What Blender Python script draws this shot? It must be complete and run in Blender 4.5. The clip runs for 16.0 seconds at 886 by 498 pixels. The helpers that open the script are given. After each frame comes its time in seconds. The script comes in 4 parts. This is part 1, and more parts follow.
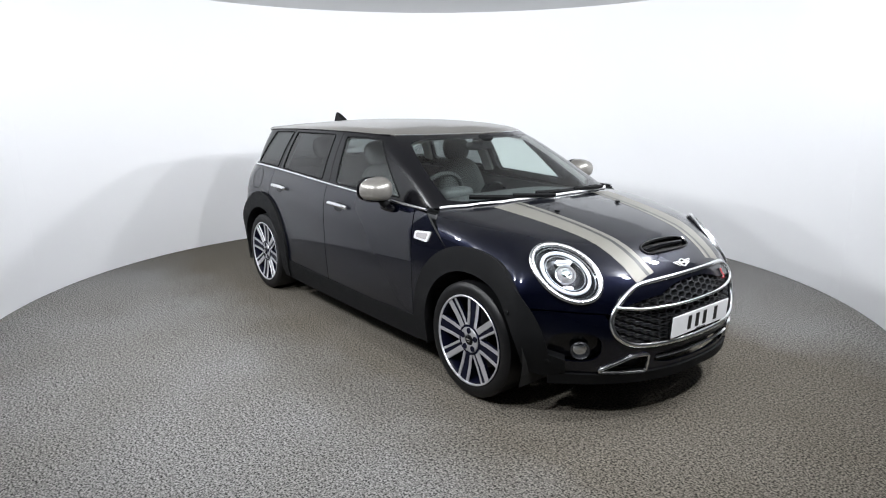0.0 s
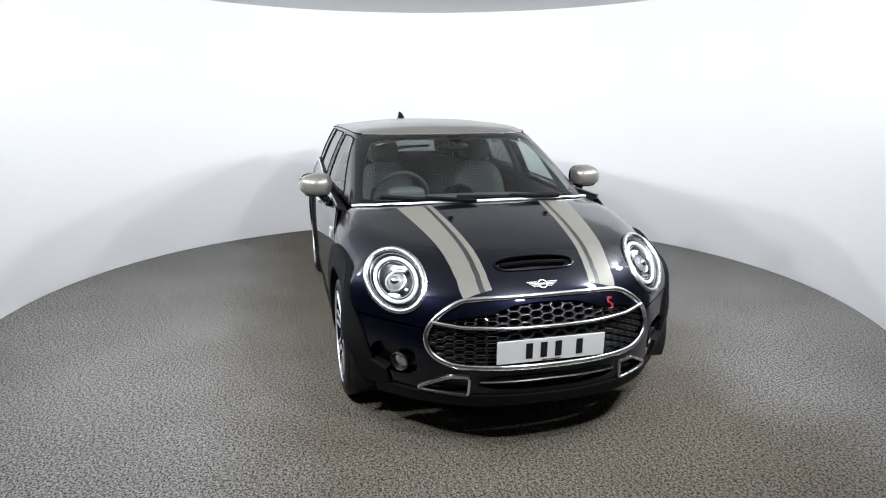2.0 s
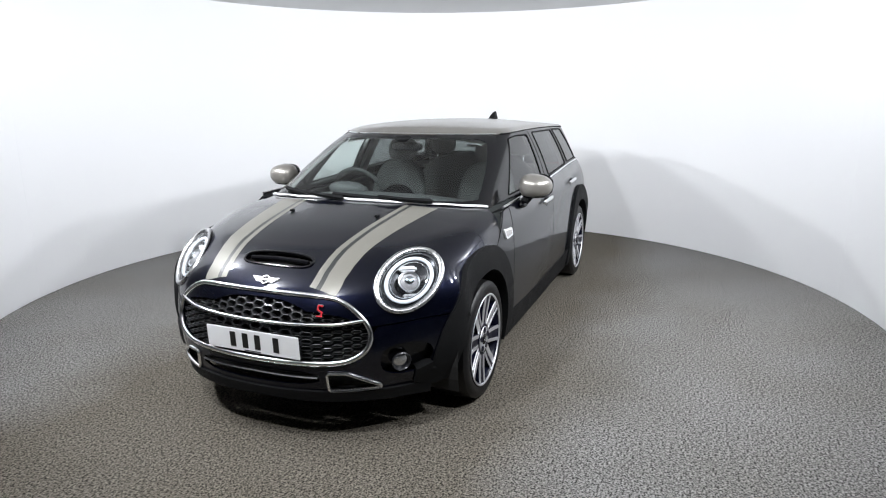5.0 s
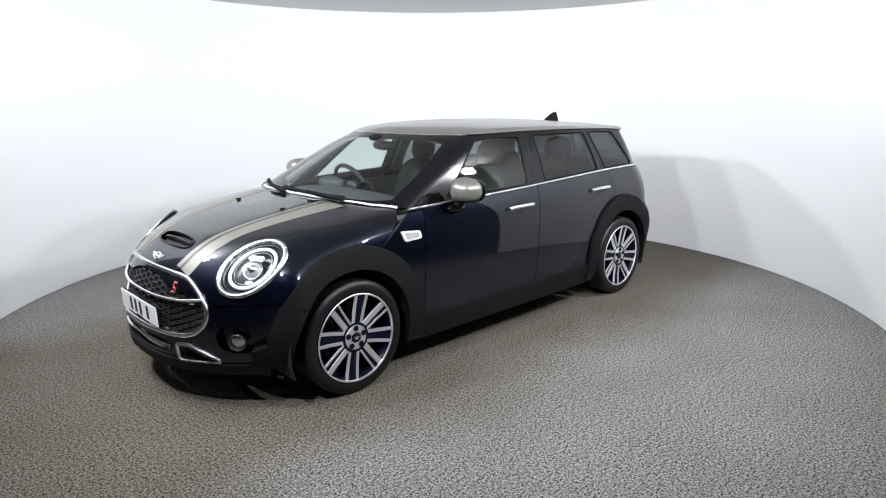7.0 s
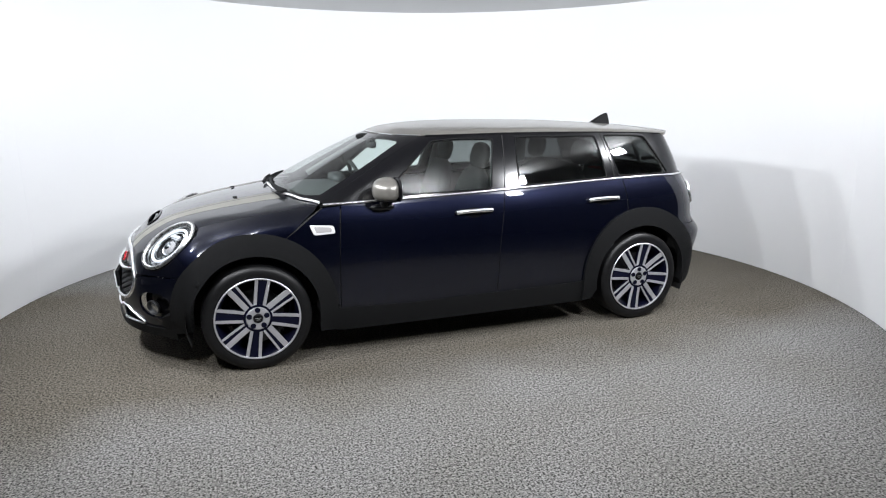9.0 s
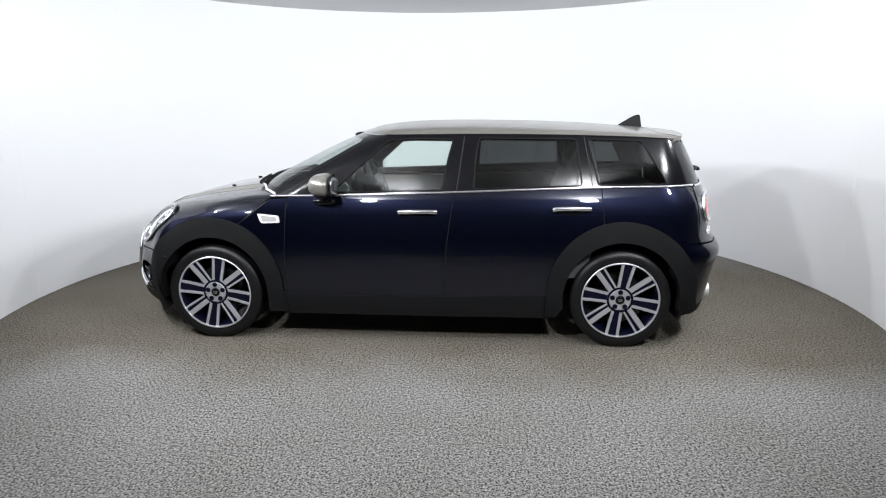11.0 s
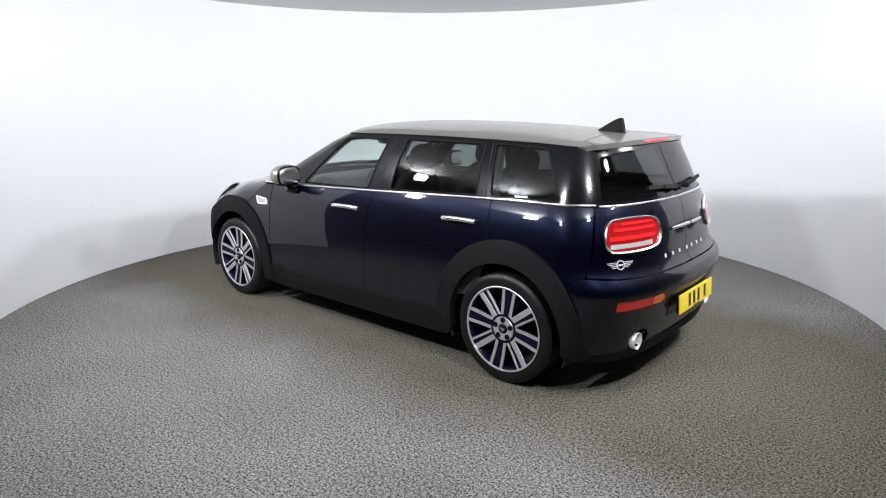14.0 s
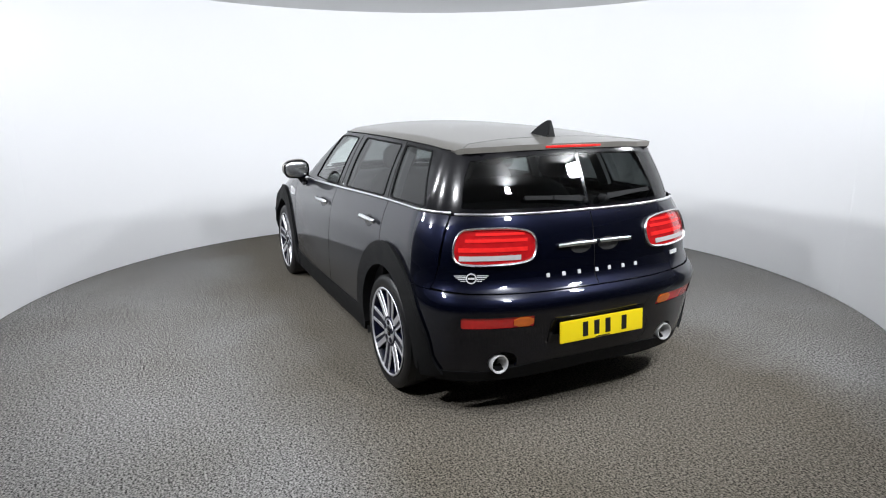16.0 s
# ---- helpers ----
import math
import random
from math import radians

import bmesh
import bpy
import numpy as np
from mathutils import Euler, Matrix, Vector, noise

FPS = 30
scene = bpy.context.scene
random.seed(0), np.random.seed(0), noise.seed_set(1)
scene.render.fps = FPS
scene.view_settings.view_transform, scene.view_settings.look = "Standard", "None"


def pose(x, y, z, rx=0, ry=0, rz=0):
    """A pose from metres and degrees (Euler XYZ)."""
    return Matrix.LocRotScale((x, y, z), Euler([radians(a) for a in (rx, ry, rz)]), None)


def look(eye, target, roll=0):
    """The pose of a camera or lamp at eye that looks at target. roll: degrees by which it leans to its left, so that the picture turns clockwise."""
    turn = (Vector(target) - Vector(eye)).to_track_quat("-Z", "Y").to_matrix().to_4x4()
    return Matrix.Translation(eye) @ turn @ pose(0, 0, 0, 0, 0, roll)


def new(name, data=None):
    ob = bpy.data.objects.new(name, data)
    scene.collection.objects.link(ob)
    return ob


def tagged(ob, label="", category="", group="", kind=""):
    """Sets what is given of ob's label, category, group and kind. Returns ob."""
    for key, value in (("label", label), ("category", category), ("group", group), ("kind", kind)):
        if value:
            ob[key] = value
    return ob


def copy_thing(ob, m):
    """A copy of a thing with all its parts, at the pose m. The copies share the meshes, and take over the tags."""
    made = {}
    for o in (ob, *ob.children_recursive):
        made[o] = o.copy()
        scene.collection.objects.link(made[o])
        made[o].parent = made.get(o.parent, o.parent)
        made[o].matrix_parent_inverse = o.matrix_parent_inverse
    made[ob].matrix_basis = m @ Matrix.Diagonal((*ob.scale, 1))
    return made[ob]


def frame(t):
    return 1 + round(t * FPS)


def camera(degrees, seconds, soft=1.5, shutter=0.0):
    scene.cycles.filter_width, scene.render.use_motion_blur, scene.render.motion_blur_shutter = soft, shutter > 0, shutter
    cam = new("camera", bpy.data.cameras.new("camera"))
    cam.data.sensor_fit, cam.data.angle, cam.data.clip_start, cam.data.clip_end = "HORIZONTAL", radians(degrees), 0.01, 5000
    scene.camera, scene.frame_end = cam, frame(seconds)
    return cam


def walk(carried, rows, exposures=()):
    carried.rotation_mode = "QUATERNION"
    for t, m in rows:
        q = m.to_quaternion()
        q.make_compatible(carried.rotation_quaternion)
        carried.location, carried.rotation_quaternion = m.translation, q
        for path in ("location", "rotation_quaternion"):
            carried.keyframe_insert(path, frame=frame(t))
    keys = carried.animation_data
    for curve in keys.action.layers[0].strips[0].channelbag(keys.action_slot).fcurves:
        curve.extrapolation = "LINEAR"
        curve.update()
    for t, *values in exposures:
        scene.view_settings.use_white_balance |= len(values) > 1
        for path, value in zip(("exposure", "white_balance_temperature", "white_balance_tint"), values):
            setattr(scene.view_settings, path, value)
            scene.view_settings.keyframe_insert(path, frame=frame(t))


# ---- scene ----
cam = camera(69.706, 16.0, soft=1.1)
EYE = pose(0, -4.854, 1.571, 76.82, 0, -0.637) @ pose(0, 0, 0, 0, 0, -0.195)
walk(cam, [(0.0, EYE), (16.0, EYE)], exposures=[(0.0, 0.0), (9.0, 0.0), (13.5, -.07), (16.0, -.07)])

# ---- light: square lamp panels hung high round the studio's open front ----
world = bpy.data.worlds.new("world")
scene.world = world
world.use_nodes = True
world.node_tree.nodes["Background"].inputs[0].default_value = (.9, .95, 1, 1)
world.node_tree.nodes["Background"].inputs[1].default_value = 0.02


def area_lamp(name, place, aim, size, power, colour=(1, 1, 1), shape="SQUARE"):
    data = bpy.data.lights.new(name, "AREA")
    data.shape, data.size, data.energy, data.color, data.spread = shape, size, power, colour, radians(165)
    ob = new(name, data)
    ob.matrix_world = look(place, aim)
    return ob


for angle, power in ((-168, 57), (-143, 57), (-114, 57), (-66, 55), (-37, 55), (-12, 55)):
    a = radians(angle)
    area_lamp("square_lamp", (3.0 * math.cos(a), 3.2 * math.sin(a) - .3, 2.5), (-.9 * math.cos(a), .9 - .9 * math.sin(a), .85), .16, power, (.94, .962, 1))


# ---- materials ----
def material(name, colour, rough=.5, metal=0.0, coat=0.0, bump=0.0, scale=200.0, vary=0.0, vary_scale=3.0, ior=1.5):
    """A surface with fine grain in its relief and broad unevenness in its colour and gloss."""
    m = bpy.data.materials.new(name)
    m.use_nodes = True
    n, l = m.node_tree.nodes, m.node_tree.links
    b = n["Principled BSDF"]
    b.inputs["Roughness"].default_value, b.inputs["Metallic"].default_value = rough, metal
    b.inputs["Coat Weight"].default_value, b.inputs["Coat Roughness"].default_value = coat, .03
    b.inputs["Base Color"].default_value = (*colour, 1)
    b.inputs["IOR"].default_value = ior
    co = n.new("ShaderNodeTexCoord")
    if vary:
        t = n.new("ShaderNodeTexNoise")
        t.inputs["Scale"].default_value, t.inputs["Detail"].default_value = vary_scale, 5
        mix = n.new("ShaderNodeMix")
        mix.data_type = "RGBA"
        mix.inputs[6].default_value = (*[c * (1 - vary) for c in colour], 1)
        mix.inputs[7].default_value = (*[min(1, c * (1 + vary)) for c in colour], 1)
        l.new(co.outputs["Object"], t.inputs["Vector"])
        l.new(t.outputs["Fac"], mix.inputs[0])
        l.new(mix.outputs[2], b.inputs["Base Color"])
        rr = n.new("ShaderNodeMapRange")
        rr.inputs["To Min"].default_value, rr.inputs["To Max"].default_value = rough * .85, min(1, rough * 1.15)
        l.new(t.outputs["Fac"], rr.inputs["Value"])
        l.new(rr.outputs["Result"], b.inputs["Roughness"])
    if bump:
        t = n.new("ShaderNodeTexNoise")
        t.inputs["Scale"].default_value, t.inputs["Detail"].default_value = scale, 3
        u = n.new("ShaderNodeBump")
        u.inputs["Strength"].default_value, u.inputs["Distance"].default_value = bump, .002
        l.new(co.outputs["Object"], t.inputs["Vector"])
        l.new(t.outputs["Fac"], u.inputs["Height"])
        l.new(u.outputs["Normal"], b.inputs["Normal"])
    return m


def glass(name, tint, gloss=.045):
    m = bpy.data.materials.new(name)
    m.use_nodes = True
    n, l = m.node_tree.nodes, m.node_tree.links
    n.remove(n["Principled BSDF"])
    clear, shine, mix, f = n.new("ShaderNodeBsdfTransparent"), n.new("ShaderNodeBsdfGlossy"), n.new("ShaderNodeMixShader"), n.new("ShaderNodeLayerWeight")
    clear.inputs["Color"].default_value = (*tint, 1)
    shine.inputs["Roughness"].default_value = .01
    f.inputs["Blend"].default_value = .5
    steep, share = n.new("ShaderNodeMath"), n.new("ShaderNodeMath")
    steep.operation, share.operation = "POWER", "MULTIPLY_ADD"
    steep.inputs[1].default_value, share.inputs[1].default_value, share.inputs[2].default_value = 4.5, .9, gloss
    l.new(f.outputs["Facing"], steep.inputs[0])
    l.new(steep.outputs[0], share.inputs[0])
    l.new(share.outputs[0], mix.inputs[0])
    l.new(clear.outputs[0], mix.inputs[1])
    l.new(shine.outputs[0], mix.inputs[2])
    l.new(mix.outputs[0], n["Material Output"].inputs["Surface"])
    return m


def glow(name, colour, strength):
    m = material(name, colour, .2)
    b = m.node_tree.nodes["Principled BSDF"]
    b.inputs["Emission Color"].default_value, b.inputs["Emission Strength"].default_value = (*colour, 1), strength
    return m


def carpet_material():
    m = material("carpet", (.1, .1, .1), 1.0)
    n, l = m.node_tree.nodes, m.node_tree.links
    b = n["Principled BSDF"]
    co = n.new("ShaderNodeTexCoord")
    fine, mid, broad = [n.new("ShaderNodeTexNoise") for _ in range(3)]
    for t, s, d in ((fine, 110, 3), (mid, 58, 2), (broad, 1.1, 4)):
        t.inputs["Scale"].default_value, t.inputs["Detail"].default_value = s, d
        l.new(co.outputs["Object"], t.inputs["Vector"])
    ramp = n.new("ShaderNodeValToRGB")
    ramp.color_ramp.elements[0].position, ramp.color_ramp.elements[0].color = .345, (.026, .0253, .0245, 1)
    ramp.color_ramp.elements[1].position, ramp.color_ramp.elements[1].color = .67, (.305, .300, .290, 1)
    add = n.new("ShaderNodeMath")
    add.operation = "MULTIPLY_ADD"
    add.inputs[1].default_value, add.inputs[2].default_value = .42, -.21
    plus = n.new("ShaderNodeMath")
    l.new(mid.outputs["Fac"], add.inputs[0])
    l.new(fine.outputs["Fac"], plus.inputs[0])
    l.new(add.outputs[0], plus.inputs[1])
    l.new(plus.outputs[0], ramp.inputs["Fac"])
    worn = n.new("ShaderNodeValToRGB")
    worn.color_ramp.elements[0].position, worn.color_ramp.elements[0].color = .35, (.88, .87, .84, 1)
    worn.color_ramp.elements[1].position, worn.color_ramp.elements[1].color = .62, (1, 1, 1, 1)
    l.new(broad.outputs["Fac"], worn.inputs["Fac"])
    mix = n.new("ShaderNodeMix")
    mix.data_type, mix.blend_type = "RGBA", "MULTIPLY"
    mix.inputs[0].default_value = 1
    l.new(ramp.outputs["Color"], mix.inputs[6])
    l.new(worn.outputs["Color"], mix.inputs[7])
    # brownish dirt in the lane over which cars drive on and off; widened to paint in the car's shadow on the floor
    # beside it
    axes, way, wobble, lane = n.new("ShaderNodeSeparateXYZ"), n.new("ShaderNodeMath"), n.new("ShaderNodeMath"), n.new("ShaderNodeValToRGB")
    way.operation, wobble.operation = "ABSOLUTE", "MULTIPLY_ADD"
    wobble.inputs[1].default_value = .55
    l.new(co.outputs["Object"], axes.inputs[0])
    l.new(axes.outputs["Y"], way.inputs[0])
    l.new(broad.outputs["Fac"], wobble.inputs[0])
    l.new(way.outputs[0], wobble.inputs[2])
    half = n.new("ShaderNodeMath")
    half.operation = "MULTIPLY"
    half.inputs[1].default_value = .4
    l.new(wobble.outputs[0], half.inputs[0])
    l.new(half.outputs[0], lane.inputs["Fac"])
    lane.color_ramp.elements[0].position, lane.color_ramp.elements[0].color = .52, (.66, .61, .53, 1)
    lane.color_ramp.elements[1].position, lane.color_ramp.elements[1].color = .76, (1.0, 1.0, 1.0, 1)
    dirt_shade = n.new("ShaderNodeMix")
    dirt_shade.data_type, dirt_shade.blend_type = "RGBA", "MULTIPLY"
    dirt_shade.inputs[0].default_value = 1
    l.new(mix.outputs[2], dirt_shade.inputs[6])
    l.new(lane.outputs["Color"], dirt_shade.inputs[7])
    l.new(dirt_shade.outputs[2], b.inputs["Base Color"])
    u = n.new("ShaderNodeBump")
    u.inputs["Strength"].default_value, u.inputs["Distance"].default_value = .7, .004
    l.new(plus.outputs[0], u.inputs["Height"])
    l.new(u.outputs["Normal"], b.inputs["Normal"])
    b.inputs["Specular IOR Level"].default_value = .1
    return m


PAINT = material("midnight_paint", (.0016, .0024, .0088), .36, .7, 1.0, vary=.12, vary_scale=900)
PAINT.node_tree.nodes["Principled BSDF"].inputs["Specular IOR Level"].default_value = .06
SILVER = material("silver_roof_paint", (.235, .225, .205), .33, .6, .5, vary=.06, vary_scale=700)
STRIPE = material("silver_stripe_film", (.165, .16, .14), .45, .25, .15, vary=.05, vary_scale=500)
STRIPE_DARK = material("dark_stripe_film", (.02, .022, .022), .4, 0, .3, vary=.1, vary_scale=50)
GLOSS = material("gloss_black", (.003, .003, .004), .15, 0, 0.0, vary=.2, vary_scale=20)
GLOSS.node_tree.nodes["Principled BSDF"].inputs["Specular IOR Level"].default_value = .35
PLASTIC = material("grained_black_plastic", (.0048, .005, .0055), .66, bump=.35, scale=700, vary=.15, vary_scale=9)
PLASTIC.node_tree.nodes["Principled BSDF"].inputs["Specular IOR Level"].default_value = .14
DARK = material("dark_void", (.006, .006, .006), .8, vary=.3, vary_scale=12)
CHROME = material("chrome", (.88, .89, .9), .2, 1.0, vary=.04, vary_scale=30)
EMBLEM = material("bright_badge_metal", (.8, .8, .81), .35, .45, vary=.04, vary_scale=40)
MESH = material("grey_grille_plastic", (.022, .023, .025), .35, 0, .3, vary=.15, vary_scale=40)
SATIN = material("satin_aluminium", (.62, .62, .63), .28, 1.0, vary=.05, vary_scale=60)
RUBBER = material("tyre_rubber", (.0045, .0045, .005), .42, bump=.2, scale=300, vary=.25, vary_scale=14)
RIM = material("diamond_cut_alloy", (.66, .66, .69), .40, .85, bump=.05, scale=400, vary=.05, vary_scale=80)
RIMDARK = material("dark_blue_wheel_paint", (.0028, .0032, .011), .3, 0, 0, vary=.15, vary_scale=60)
RIMDARK.node_tree.nodes["Principled BSDF"].inputs["Specular IOR Level"].default_value = .14
RUBBER.node_tree.nodes["Principled BSDF"].inputs["Specular IOR Level"].default_value = .3
STEEL = material("brake_steel", (.06, .06, .064), .4, .9, vary=.2, vary_scale=40)
CLEAR = glass("green_tinted_glass", (.86, .93, .905), .085)
PRIVACY = glass("dark_privacy_glass", (.22, .235, .235), .06)
LENS = glass("lamp_glass", (.92, .94, .96))
LAMPWHITE = material("white_lamp_strip", (.36, .35, .35), .2, 0, 1.0, vary=.15, vary_scale=60)
REDLENS = material("red_lamp_lens", (.30, .006, .008), .12, 0, 1.0, vary=.25, vary_scale=25)
REDBRIGHT = material("bright_red_lens", (.6, .016, .015), .1, 0, 1.0, vary=.2, vary_scale=40)
AMBER = material("amber_lens", (.75, .16, .015), .12, 0, 1.0, vary=.2, vary_scale=30)
LAMPRING = glow("daylight_ring", (.8, .84, .88), .12)
BOWL = material("dark_lamp_bowl", (.035, .036, .04), .3, .5, vary=.2, vary_scale=40)
REFLECTOR = material("lamp_reflector", (.6, .62, .65), .15, 1.0, vary=.1, vary_scale=30)
WHITEPLATE = material("white_plate", (.82, .83, .84), .3, 0, .4, vary=.02, vary_scale=15)
YELLOWPLATE = material("yellow_plate", (.85, .66, .01), .3, 0, .4, vary=.03, vary_scale=15)
INK = material("black_ink", (.01, .01, .01), .4, vary=.1, vary_scale=40)
REDTRIM = material("red_trim", (.5, .02, .03), .3, vary=.1, vary_scale=40)
CLOTH = material("charcoal_upholstery", (.02, .021, .022), .75, bump=.4, scale=250, vary=.2, vary_scale=10)
TRIM = material("grey_cabin_trim", (.055, .057, .06), .6, bump=.3, scale=350, vary=.15, vary_scale=8)
LINER = material("roof_lining", (.36, .37, .36), .9, bump=.3, scale=300, vary=.08, vary_scale=6)
WALL = material("white_studio_wall", (.79, .80, .815), .6, bump=.05, scale=40, vary=.015, vary_scale=1.2)
CEIL = material("ceiling_paint", (.72, .725, .73), .8, bump=.05, scale=60, vary=.02, vary_scale=2)
BACK = material("dark_backroom", (.2, .203, .21), .8, bump=.1, scale=40, vary=.1, vary_scale=1.5)
CARPET = carpet_material()


# ---- the car's form: smooth fields whose zero is its skin; x ahead, y to its left, z up, between the axles on the ground ----
def spline(xs, ys):
    """A natural cubic spline through the given stations, straight beyond its ends."""
    xs, ys = np.array(xs, float), np.array(ys, float)
    n, h = len(xs), np.diff(xs)
    a, b = np.zeros((n, n)), np.zeros(n)
    a[0, 0] = a[-1, -1] = 1
    for i in range(1, n - 1):
        a[i, i - 1:i + 2] = h[i - 1], 2 * (h[i - 1] + h[i]), h[i]
        b[i] = 6 * ((ys[i + 1] - ys[i]) / h[i] - (ys[i] - ys[i - 1]) / h[i - 1])
    m = np.linalg.solve(a, b)
    s0 = (ys[1] - ys[0]) / h[0] - h[0] * m[1] / 6
    s1 = (ys[-1] - ys[-2]) / h[-1] + h[-1] * m[-2] / 6

    def value(x):
        x = np.asarray(x, float)
        i = np.clip(np.searchsorted(xs, x) - 1, 0, n - 2)
        l, r = xs[i + 1] - x, x - xs[i]
        v = (m[i] * l ** 3 + m[i + 1] * r ** 3) / (6 * h[i]) + (ys[i] / h[i] - m[i] * h[i] / 6) * l + (ys[i + 1] / h[i] - m[i + 1] * h[i] / 6) * r
        return np.where(x < xs[0], ys[0] + s0 * (x - xs[0]), np.where(x > xs[-1], ys[-1] + s1 * (x - xs[-1]), v))
    return value


def smax(a, b, k):
    """The greater of two distances, rounded over k metres."""
    h = np.clip(k - np.abs(a - b), 0, None) / k
    return np.maximum(a, b) + h * h * k * 0.25


half_width = spline([.12, .28, .45, .6, .75, .87, .96, 1.05], [.845, .874, .886, .889, .882, .866, .838, .795])
plan_scale = spline([-2.1, -1.7, -1.335, -.5, .8, 1.4, 2.1], [.97, .985, .99, 1, 1, .99, .975])
nose_x = spline([.12, .25, .4, .5, .6, .68, .74, .8, .9], [2.12, 2.15, 2.15, 2.14, 2.12, 2.10, 2.075, 2.04, 1.98])
tail_x = spline([.15, .3, .45, .55, .63, .70, .8, .9, 1.0, 1.1], [-1.97, -2.02, -2.05, -2.078, -2.078, -2.02, -2.00, -1.985, -1.955, -1.90])
hood_z = spline([.7, 1.0, 1.17, 1.4, 1.6, 1.8, 1.95, 2.05, 2.15], [1.035, 1.012, .995, .958, .917, .862, .81, .77, .73])
belt_z = spline([-2.0, -1.45, -.5, .5, .95], [1.037, 1.036, 1.006, .974, .965])


def norm2(u, v, n):
    return (np.abs(u) ** n + np.clip(v, 0, None) ** n + 1e-12) ** (1 / n)


def body_side(x, y, z):
    w = half_width(z) * plan_scale(x) * (1 + .075 * np.exp(-((x - 1.70) / .11) ** 2))
    reach = .8 + .2 * np.clip((.46 - z) / .2, 0, 1) ** 1.5
    f = (x - (nose_x(z) - reach)) / reach
    r = ((tail_x(z) + .42) - x) / .42
    return (np.maximum(norm2(y / w, f, 2.35), norm2(y / w, r, 2.6)) - 1) * w


def body(x, y, z):
    top = z - (hood_z(x) + .010 * np.clip((x - 1.3) / .6, 0, 1) - .055 * (np.abs(y) / .75) ** 2.2)
    return smax(body_side(x, y, z), top, .13 + .09 * np.clip((x - 1.3) / .4, 0, 1))


cabin_width = spline([.9, 1.0, 1.1, 1.2, 1.3, 1.4], [.845, .806, .767, .722, .668, .605])
screen_x = spline([.9, .99, 1.1, 1.2, 1.3, 1.4], [1.33, 1.165, .965, .765, .55, .30])
rear_x = spline([.9, 1.03, 1.15, 1.25, 1.35], [-1.975, -1.935, -1.885, -1.835, -1.785])
roof_z = spline([-1.82, -1.6, -1.37, -1.0, -.65, -.2, .1, .25, .5], [1.346, 1.368, 1.386, 1.408, 1.418, 1.421, 1.410, 1.394, 1.35])
roof_fall = spline([-1.8, -1.47, -1.08, -.3, .3], [.020, .036, .045, .050, .05])
roof_edge = spline([-1.66, -1.47, -1.08, -.3, .225], [1.325, 1.336, 1.348, 1.355, 1.347])


cabin_plan = spline([-1.9, -1.3, -.6, 0, .3, .6, 1.0], [.95, .985, 1, .985, .958, .93, .918])


def cabin_side(x, y, z, tail=1):
    w = cabin_width(z) * cabin_plan(x)
    lf = .42 - .1 * (z - 1)
    f = (x - (screen_x(z) - lf)) / lf
    lr = .42 - .5 * np.clip(z - 1, 0, .4)
    r = ((rear_x(z) + lr) - x) / lr
    return (np.maximum(norm2(y / w, f, 2.3), norm2(y / w, r, 2.6) * tail) - 1) * w


def cabin(x, y, z):
    return smax(cabin_side(x, y, z), z - (roof_z(x) - roof_fall(x) * (np.abs(y) / .62) ** 2.2), .05)


def roof_skin(x, y, z):
    return smax(cabin_side(x, y, z, 0), z - (roof_z(x) - roof_fall(x) * (np.abs(y) / .62) ** 2.2), .05)


# charts: how two numbers name a ray from inside the car out through its skin
class Chart:
    def __init__(self, to, ray, scale):
        self.to, self.ray, self.scale = to, ray, scale


def side_chart():
    return Chart(lambda p: (p[0], p[2]), lambda u, v: ((u, 0 * u, v), (0 * u, 0 * u + 1, 0 * u)), (1, 1))


def round_chart(cx, sign):
    """Round a standing axis at cx: angle and height."""
    return Chart(lambda p: (math.atan2(p[1], sign * (p[0] - cx)), p[2]),
                 lambda u, v: ((cx + 0 * u, 0 * u, v), (sign * np.cos(u), np.sin(u), 0 * u)), (.8, 1))


def long_chart(z0):
    """Round a lying axis at height z0: length and angle."""
    return Chart(lambda p: (p[0], math.atan2(p[1], p[2] - z0)),
                 lambda u, v: ((u, 0 * u, z0 + 0 * u), (0 * u, np.sin(v), np.cos(v))), (1, .6))


SIDE, FRONT, REAR, HOOD, ROOF = side_chart(), round_chart(1.2, 1), round_chart(-1.2, -1), long_chart(.45), long_chart(.85)
SCREEN, HATCH = round_chart(-.35, 1), round_chart(-1.0, -1)


def onto(field, chart, u, v, lift=0.0):
    """The points of the skin that the chart's rays meet, and the skin's normals there."""
    u, v = np.asarray(u, float), np.asarray(v, float)
    o, d = [np.stack(np.broadcast_arrays(*q), -1).astype(float) for q in chart.ray(u, v)]
    lo, hi = np.zeros(len(u)), np.full(len(u), 1.6)
    for _ in range(36):
        mid = (lo + hi) / 2
        q = o + d * mid[:, None]
        out = field(q[:, 0], q[:, 1], q[:, 2]) > 0
        hi, lo = np.where(out, mid, hi), np.where(out, lo, mid)
    q = o + d * lo[:, None]
    e = 2e-3
    g = np.stack([field(*(q + e * np.eye(3)[i]).T) - field(*(q - e * np.eye(3)[i]).T) for i in range(3)], -1)
    g /= np.linalg.norm(g, axis=1)[:, None] + 1e-9
    return q + g * lift, g


